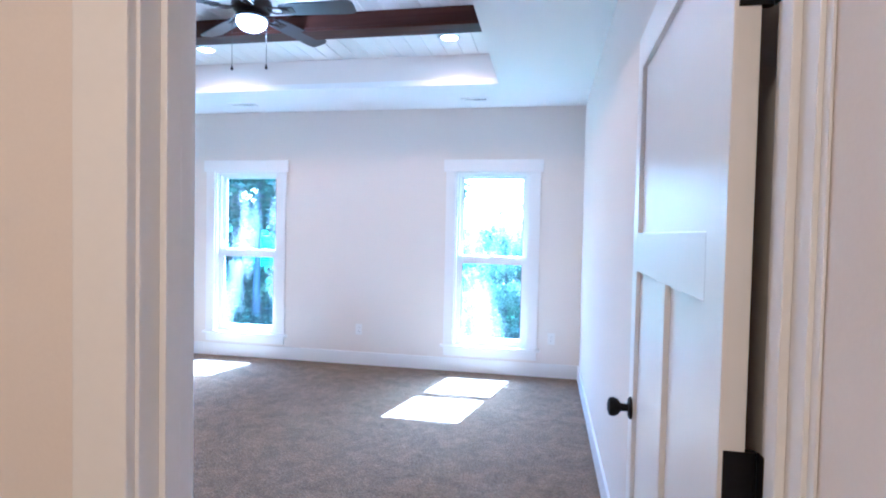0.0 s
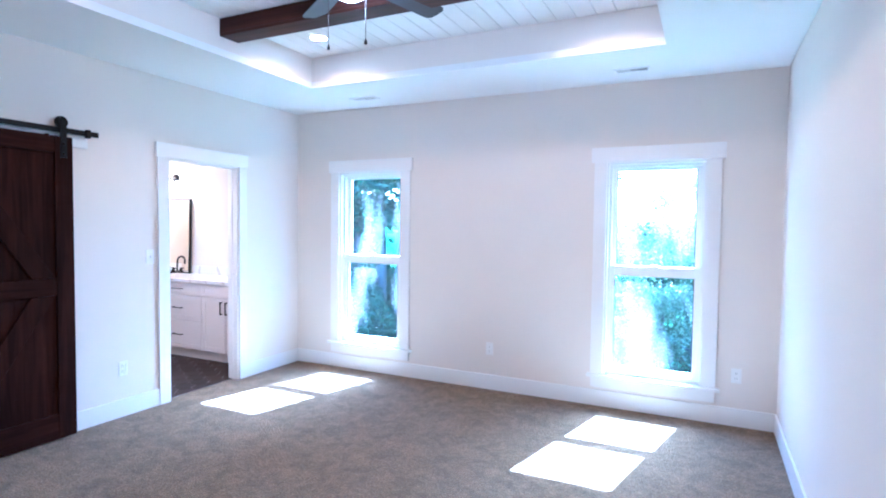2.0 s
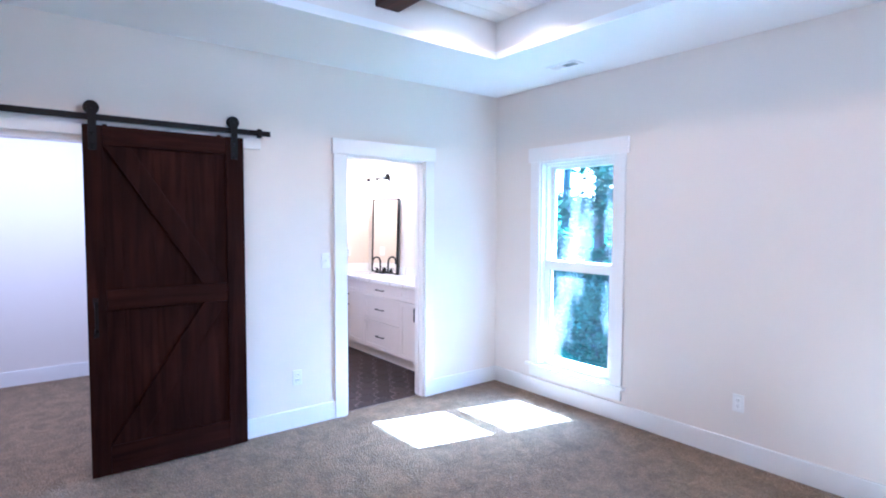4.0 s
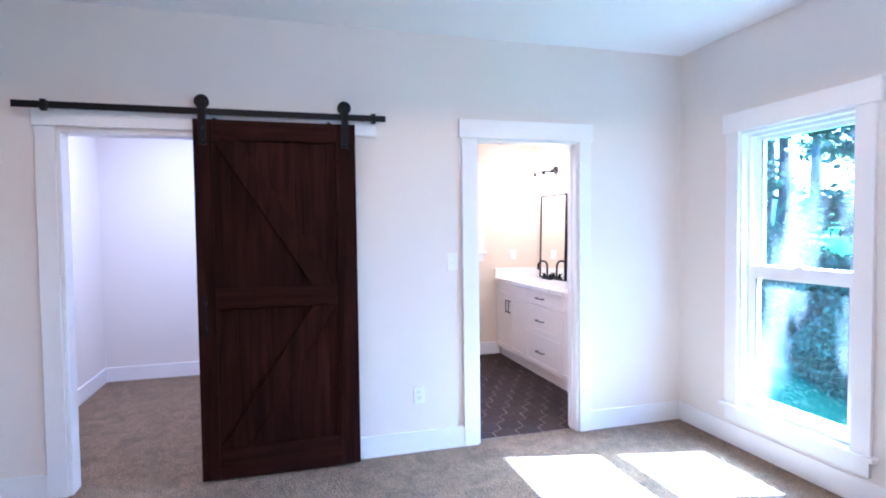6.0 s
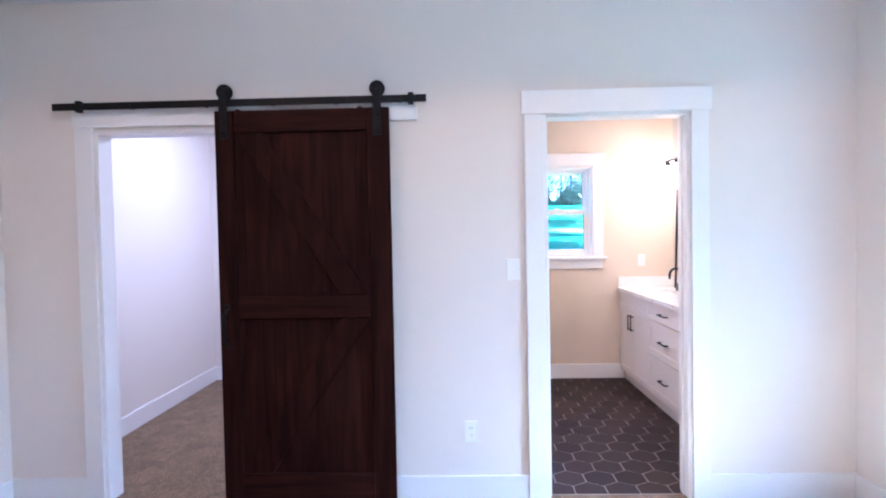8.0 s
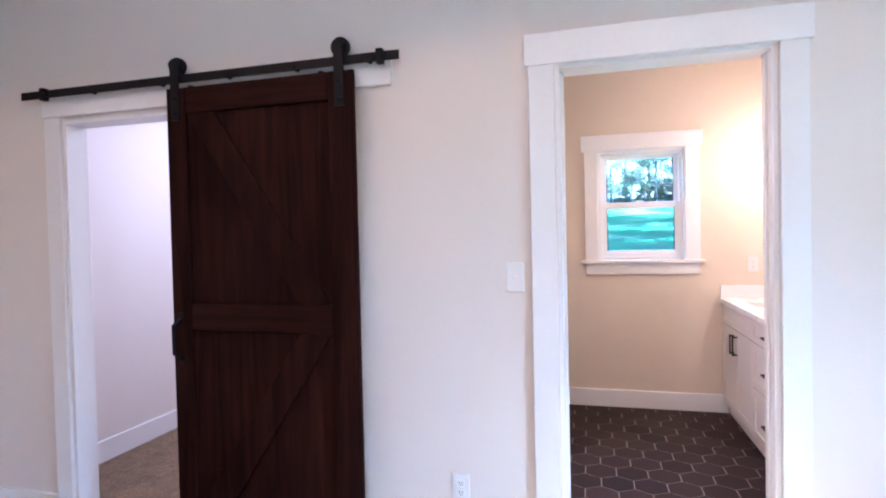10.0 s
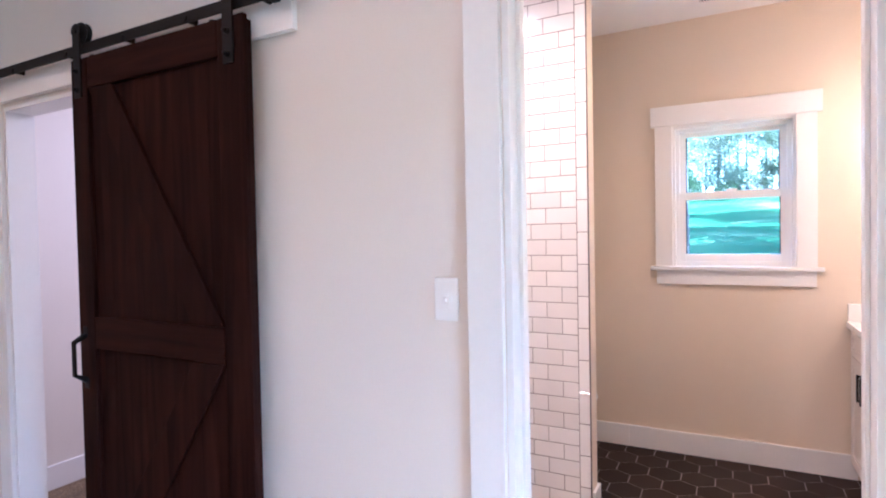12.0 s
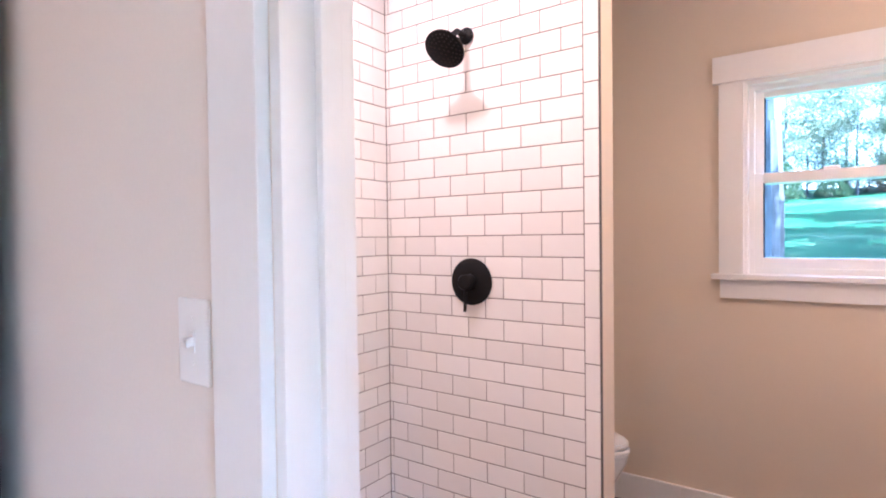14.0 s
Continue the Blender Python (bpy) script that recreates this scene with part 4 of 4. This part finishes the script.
def toilet():
    t = thing("toilet", "white porcelain toilet with closed lid", "toilet", place=Matrix.Translation((-5.69, 3.5, 0)) @ Matrix.Diagonal((1, 1, 1.12, 1)))
    part("tank", B(-0.2, 0.005, 0.4, 0.2, 0.19, 0.74, bevel=0.025), PORCELAIN, t, smooth=True)
    part("tank_lid", B(-0.21, 0.0, 0.741, 0.21, 0.2, 0.775, bevel=0.01), PORCELAIN, t, smooth=True)
    egg = lambda k, n=28: [(k * 0.185 * math.sin(a) * (1 - 0.12 * math.cos(a)), 0.45 + (0.37 if math.cos(a) > 0 else 0.24) * k * math.cos(a)) for a in np.linspace(0, 2 * math.pi, n, endpoint=False)]
    bm = bmesh.new()
    rings = [[bm.verts.new((x * sx, 0.42 + (y - 0.42) * sy, z)) for x, y in egg(1)] for sx, sy, z in ((0.62, 0.72, 0), (0.6, 0.7, 0.1), (0.62, 0.72, 0.18), (0.85, 0.88, 0.28), (0.98, 0.98, 0.35), (1, 1, 0.385))]
    for p, q in zip(rings, rings[1:]):
        for i in range(len(p)):
            bm.faces.new((p[i], p[(i + 1) % len(p)], q[(i + 1) % len(p)], q[i]))
    bm.faces.new(rings[0]), bm.faces.new(rings[-1])
    bmesh.ops.recalc_face_normals(bm, faces=bm.faces)
    part("bowl", bm, PORCELAIN, t, smooth=True)
    for nm, z, k in (("seat", 0.388, 1.02), ("lid", 0.412, 1.0)):
        bm = prism(bmesh.new(), egg(k), "z", z, z + 0.02)
        bmesh.ops.bevel(bm, geom=[e for e in bm.edges if abs(e.verts[0].co.z - e.verts[1].co.z) < 1e-5], offset=0.006, segments=2, affect="EDGES")
        part(nm, bm, PORCELAIN, t, smooth=True)


toilet()


# ---- outdoors ----
def ground_height(x, y):
    west = max(0.0, -8.0 - x)
    north = max(0.0, y - 7.5)
    rise = 0.137 * min(west, 30) if west else 0.0
    fall = 3.6 * (1 - math.exp(-north / 9.0))
    k = min(1.0, west / 10.0)
    return -0.45 + rise - fall * (1 - k) + 0.12 * noise.noise(Vector((x * 0.15, y * 0.15, 0)))


def ground():
    bm = bmesh.new()
    xs = [-2500, -900, -300, -120, -80] + [-60 + 2 * i for i in range(51)] + [60, 120, 300, 900, 2500]
    ys = [-2500, -900, -300, -100, -50] + [-30 + 2 * i for i in range(56)] + [100, 160, 300, 900, 2500]
    grid = [[bm.verts.new((x, y, ground_height(max(-60, min(60, x)), max(-40, min(90, y))))) for y in ys] for x in xs]
    for i in range(len(xs) - 1):
        for j in range(len(ys) - 1):
            bm.faces.new((grid[i][j], grid[i + 1][j], grid[i + 1][j + 1], grid[i][j + 1]))
    for f in bm.faces:
        f.smooth = True
    return struct("ground", bm, LAWN, "sloping green lawn with sun streaks painted pale", "lawn")


ground()


def tree(seed, height, crown_base, radius, leaves, leaf_size, leaf_mat, label, conical=False, girth=1.0):
    """A tapered trunk with limbs and a crown of single leaf clusters; its foot at the origin."""
    rng = random.Random(seed)
    t = thing("tree", label, "tree", "trees round the house")
    bm = bmesh.new()
    lean = Vector((rng.uniform(-0.3, 0.3), rng.uniform(-0.3, 0.3), 0))
    knots = [Vector((0, 0, -0.4)) + lean * (k / 6) ** 2 + Vector((rng.uniform(-0.06, 0.06), rng.uniform(-0.06, 0.06), (height * 0.92 + 0.4) * k / 6)) for k in range(7)]
    r0 = (0.022 * height + 0.03) * girth
    for k in range(6):
        rod(bm, knots[k], knots[k + 1], r0 * (1 - k / 6.6), r0 * (1 - (k + 1) / 6.6), 9, k in (0, 5))
    tips = []
    count = 26 if conical or girth < 1 else 14
    for i in range(count):
        f = rng.uniform(crown_base, 0.95)
        a = rng.uniform(0, 2 * math.pi)
        base = knots[0].lerp(knots[-1], f)
        span = radius * ((1 - f) / (1 - crown_base) * 0.95 + 0.1 if conical else math.sin(math.pi * min(0.98, (f - crown_base) / (1 - crown_base) * 0.75 + 0.2)))
        span *= rng.uniform(0.7, 1.1)
        tip = base + Vector((math.cos(a) * span, math.sin(a) * span, span * (rng.uniform(-0.15, 0.1) if conical else rng.uniform(0.2, 0.6))))
        rod(bm, base, tip, r0 * 0.28 * (1.2 - f), 0.012, 5, False)
        tips.append((base, tip))
    part("trunk", bm, BARK, t)
    verts, faces = [], []
    for i in range(leaves):
        base, tip = rng.choice(tips)
        c = base.lerp(tip, rng.uniform(0.25, 1.08)) + Vector((rng.gauss(0, 1), rng.gauss(0, 1), rng.gauss(0, 0.7))) * radius * (0.09 if conical else 0.17)
        s = leaf_size * rng.uniform(0.5, 1.4)
        u = Vector((rng.gauss(0, 1), rng.gauss(0, 1), rng.gauss(0, 0.6))).normalized()
        v = u.cross(Vector((rng.gauss(0, 1), rng.gauss(0, 1), rng.gauss(0, 1)))).normalized()
        j = len(verts)
        verts += [c - u * s, c + v * s * 0.5, c + u * s, c - v * s * 0.5]
        faces.append((j, j + 1, j + 2, j + 3))
    me = bpy.data.meshes.new("crown")
    me.from_pydata(verts, [], faces)
    me.materials.append(leaf_mat)
    crown = new("crown", me)
    crown.parent = t
    return t


def plant(source, spots, first):
    for i, (x, y, s) in enumerate(spots):
        m = Matrix.Translation((x, y, ground_height(x, y))) @ Matrix.Rotation(i * 2.4, 4, "Z") @ Matrix.Scale(s, 4)
        if i == 0 and first:
            source.matrix_world = m
        else:
            c = copy_thing(source, Matrix.Translation((x, y, ground_height(x, y))) @ Matrix.Rotation(i * 2.4, 4, "Z"))
            c.scale = (s, s, s)


plant(tree(3, 11.0, 0.3, 2.6, 5200, 0.17, LEAF, "leafy green broadleaf tree"),
      [(-7.5, 21, 1.0), (-12.0, 25, 1.1), (-16, 20, 1.0), (-6.3, 30, 0.95), (-20, 27, 1.1), (-31, 20, 0.9), (-26, 26, 1.0), (-9, 32, 1.1), (-12.5, 10.2, 0.72), (-16.5, 10.8, 0.85), (-20.5, 10.4, 0.8), (-24.5, 10.9, 0.85), (-14.5, 13.5, 0.9), (-11.5, 18.5, 0.95), (-8.2, 18.6, 0.85), (-14.5, 19, 1.0),
       # Unseen north-east trees, added to block low sky light into the windows.
       (8.5, 14.5, 1.1), (11.5, 18, 1.25), (13, 12, 1.0), (16, 15.5, 1.3), (19.5, 11, 1.15), (21, 18, 1.35), (25, 14, 1.3), (15, 23, 1.4), (9.5, 24, 1.3), (28, 20, 1.5), (18, 27, 1.5), (24, 8, 1.2)], True)
plant(tree(8, 7.0, 0.22, 2.2, 4200, 0.16, LEAF, "young leafy green tree"),
      [(3.6, 22, 0.7), (-1.9, 26, 0.82), (5.5, 26, 0.85), (1.8, 29, 0.88), (-0.5, 32, 0.95), (7.5, 21, 0.75)], True)
plant(tree(15, 9.0, 0.12, 1.7, 4800, 0.13, NEEDLE, "dark green conifer tree", True),
      [(0.9, 27, 0.98), (-14, 16, 1.1), (-9.8, 17.5, 0.9), (4.4, 31, 0.8)], True)
plant(tree(21, 14.0, 0.62, 2.4, 2600, 0.2, LEAF, "tall bare-stemmed tree with high crown"),
      [(-17.3, 3.93, 0.75), (-6.4, 24, 0.85), (-10.8, 22.5, 0.9), (-9.5, 17.1, 0.62), (-8.5, 16.5, 0.5)], True)

plant(tree(33, 10.0, 0.12, 2.1, 9000, 0.075, PALELEAF, "slender young tree with airy pale green leaves", girth=0.42),
      [(-33, 3.2, 0.72), (-35, 4.6, 0.8), (-33.5, 5.9, 0.66), (-36, 6.8, 0.9), (-34, 8.3, 0.7), (-37, 9.6, 0.85), (-33.5, 10.8, 0.7), (-35.5, 12.4, 0.8), (-38, 2.0, 0.9), (-34, 0.8, 0.75), (-36, -1.2, 0.8), (-33, 14, 0.8), (-39, 5.6, 0.95), (-39, 11.2, 0.95), (-34.5, 9.4, 0.55), (-33.8, 7.0, 0.5), (-34.6, 11.8, 0.6), (-35, 13.6, 0.75), (-36.5, 8.2, 0.7), (-34.2, 4.0, 0.55),
       (-6.0, 18.8, 1.15), (-7.4, 20.2, 1.2), (-4.9, 19.6, 1.05), (-6.6, 22.4, 1.3), (0.1, 19.6, 0.72), (1.3, 20.8, 0.62), (0.7, 22.5, 0.8), (-0.9, 21.2, 0.7), (2.2, 23, 0.7)], True)


def shrub(seed):
    rng = random.Random(seed)
    t = thing("shrub", "low leafy green shrub at the edge of the lawn", "shrub", "shrubs along the lawn")
    bm = bmesh.new()
    for i in range(9):
        a = rng.uniform(0, 6.28)
        rod(bm, (0, 0, -0.1), (0.6 * math.cos(a), 0.6 * math.sin(a), rng.uniform(0.6, 1.3)), 0.02, 0.006, 5, False)
    part("stems", bm, BARK, t)
    verts, faces = [], []
    for i in range(5200):
        d = Vector((rng.gauss(0, 1), rng.gauss(0, 1), abs(rng.gauss(0, 1)))).normalized() * rng.uniform(0.5, 1.05) ** 0.5
        c = Vector((d.x * 1.0, d.y * 1.0, 0.1 + d.z * 1.25)) * (1 + 0.25 * noise.noise(d * 2.2 + Vector((seed, 0, 0))))
        s = 0.045 * rng.uniform(0.5, 1.5)
        u = Vector((rng.gauss(0, 1), rng.gauss(0, 1), rng.gauss(0, 1))).normalized()
        v = u.orthogonal().normalized()
        j = len(verts)
        verts += [c - u * s, c + v * s * 0.55, c + u * s, c - v * s * 0.55]
        faces.append((j, j + 1, j + 2, j + 3))
    me = bpy.data.meshes.new("leaves")
    me.from_pydata(verts, [], faces)
    me.materials.append(LEAF)
    new("leaves", me).parent = t
    return t


plant(shrub(5), [(-33, 5.0, 0.7), (-35, 6.2, 0.9), (-35.5, 9.2, 0.8), (-36, 11.6, 0.9), (-35, 13, 0.9), (-34.5, 8, 0.8), (-33.5, 10.5, 0.7), (-33, 2.0, 0.8), (-32, 2.5, 1.5), (-29, 14.5, 1.4), (-33, 17, 1.8), (-6, 18, 1.4), (-8.2, 19.5, 1.6), (-11, 19, 1.5), (-3, 20, 1.2), (2, 19.5, 1.3), (4.5, 20, 1.2), (-0.6, 21, 1.3), (-9, 15, 1.3), (-10.5, 16.5, 1.5), (-12, 15.5, 1.4), (-8, 17, 1.5), (-13.5, 18, 1.6), (-6.8, 16, 1.2)], True)


# ---- tiles ----
def shared_mesh(name, bm, mat):
    me = bpy.data.meshes.new(name)
    bm.to_mesh(me)
    bm.free()
    me.materials.append(mat)
    return me


def tile_mesh(w, h, t=0.008, name="tile"):
    """A glazed tile lying in the y-z plane, its back at x = 0, with eased front edges."""
    bm, e = bmesh.new(), 0.0022
    lo, mid, hi = ([bm.verts.new((x, sy * (w / 2 - i), sz * (h / 2 - i))) for sy, sz in ((-1, -1), (1, -1), (1, 1), (-1, 1))] for x, i in ((0, 0), (t - e, 0), (t, e)))
    for p, q in ((lo, mid), (mid, hi)):
        for i in range(4):
            bm.faces.new((p[i], p[(i + 1) % 4], q[(i + 1) % 4], q[i]))
    bm.faces.new(hi)
    return shared_mesh(name, bm, SUBWAY)


def piece(name, me, parent, m):
    ob = new(name, me)
    ob.parent = parent
    ob.matrix_world = m


PITCH, ROW, GAP, SEAM = 0.1555, 0.0785, 0.0016, 0.0011
wet = struct("wall_shower_wet", B(-5.092, 3.49, 0, -5.0795, 4.4199, H), DARKGROUT, "white subway tiled shower wall with dark grout", "tile wall")
back = struct("wall_shower_back", B(-5.0795, 3.48, 0, W - 0.116, 3.4903, H), DARKGROUT, "white subway tiled shower back wall with dark grout", "tile wall")
full, half, bull = tile_mesh(PITCH - SEAM, ROW - GAP), tile_mesh(PITCH / 2 - SEAM, ROW - GAP), tile_mesh(0.054 - GAP, 2 * ROW - GAP, name="trim_tile")
cut_cache = {}


def run_of_tiles(parent, length, start_half, z, put):
    """One course of tiles from the open edge, where s = 0, to the corner."""
    s = 0.0
    while s < length - 0.012:
        w = PITCH / 2 if (s == 0.0 and start_half) else PITCH
        w = min(w, length - s)
        key = round(w, 4)
        me = full if abs(w - PITCH) < 1e-6 else half if abs(w - PITCH / 2) < 1e-6 else cut_cache.setdefault(key, None) or tile_mesh(w - SEAM, ROW - GAP)
        if me is not full and me is not half:
            cut_cache[key] = me
        piece("tile", me, parent, put(s + w / 2, z))
        s += w


z, k = 1.2755 - 15 * ROW, 0
while z < H - 0.03:
    run_of_tiles(wet, 4.363 - 3.49, k % 2 == 1, z, lambda s, z: Matrix.Translation((-5.0862, 4.363 - s, z)) @ Matrix.Rotation(random.gauss(0, 0.0015), 4, "Z"))
    run_of_tiles(back, 1.2, k % 2 == 0, z, lambda s, z: Matrix.Translation((-5.077 + s, 3.4838, z)) @ Matrix.Rotation(radians(90) + random.gauss(0, 0.0015), 4, "Z"))
    z, k = z + ROW, k + 1
z = 1.271 - 7.5 * 2 * ROW
while z < H - 0.05:
    piece("trim_tile", bull, wet, Matrix.Translation((-5.0862, 4.39, z)))
    z += 2 * ROW


def hex_mesh(r, t=0.006, cut=None):
    """A six-sided floor tile with its points towards x and eased upper edges; cut: where it ends in x."""
    bm, e = bmesh.new(), 0.0015
    rings = [[bm.verts.new(((r - i) * math.cos(math.pi / 3 * k), (r - i) * math.sin(math.pi / 3 * k), z)) for k in range(6)] for i, z in ((0, -t), (0, -e), (e, 0))]
    for p, q in zip(rings, rings[1:]):
        for i in range(6):
            bm.faces.new((p[i], p[(i + 1) % 6], q[(i + 1) % 6], q[i]))
    bm.faces.new(rings[-1])
    if cut is not None:
        made = bmesh.ops.bisect_plane(bm, geom=bm.verts[:] + bm.edges[:] + bm.faces[:], plane_co=(cut, 0, 0), plane_no=(1, 0, 0), clear_outer=True)
        bmesh.ops.contextual_create(bm, geom=[e for e in made["geom_cut"] if isinstance(e, bmesh.types.BMEdge)])
    return shared_mesh("floor_tile", bm, HEX)


HEXW = 0.177
hexagon = hex_mesh(HEXW / math.sqrt(3) - 0.0025)
pitch_x = HEXW * math.sqrt(3) / 2
for i in range(18):
    hx = -5.503 + (i - 5) * pitch_x
    edge = -3.775 - hx
    if edge < -0.09:
        continue
    shape = hexagon if edge > HEXW / math.sqrt(3) else hex_mesh(HEXW / math.sqrt(3) - 0.0025, cut=edge)
    for j in range(17):
        hy = 4.68 + (j - 7 - 0.5 * ((i + 1) % 2)) * HEXW
        if -6.27 < hx < -3.74 and hy < 5.76 and not (hx > -5.2 and hy < 4.25):
            piece("floor_tile", shape, bath_floor, Matrix.Translation((hx, hy, 0.0046)))
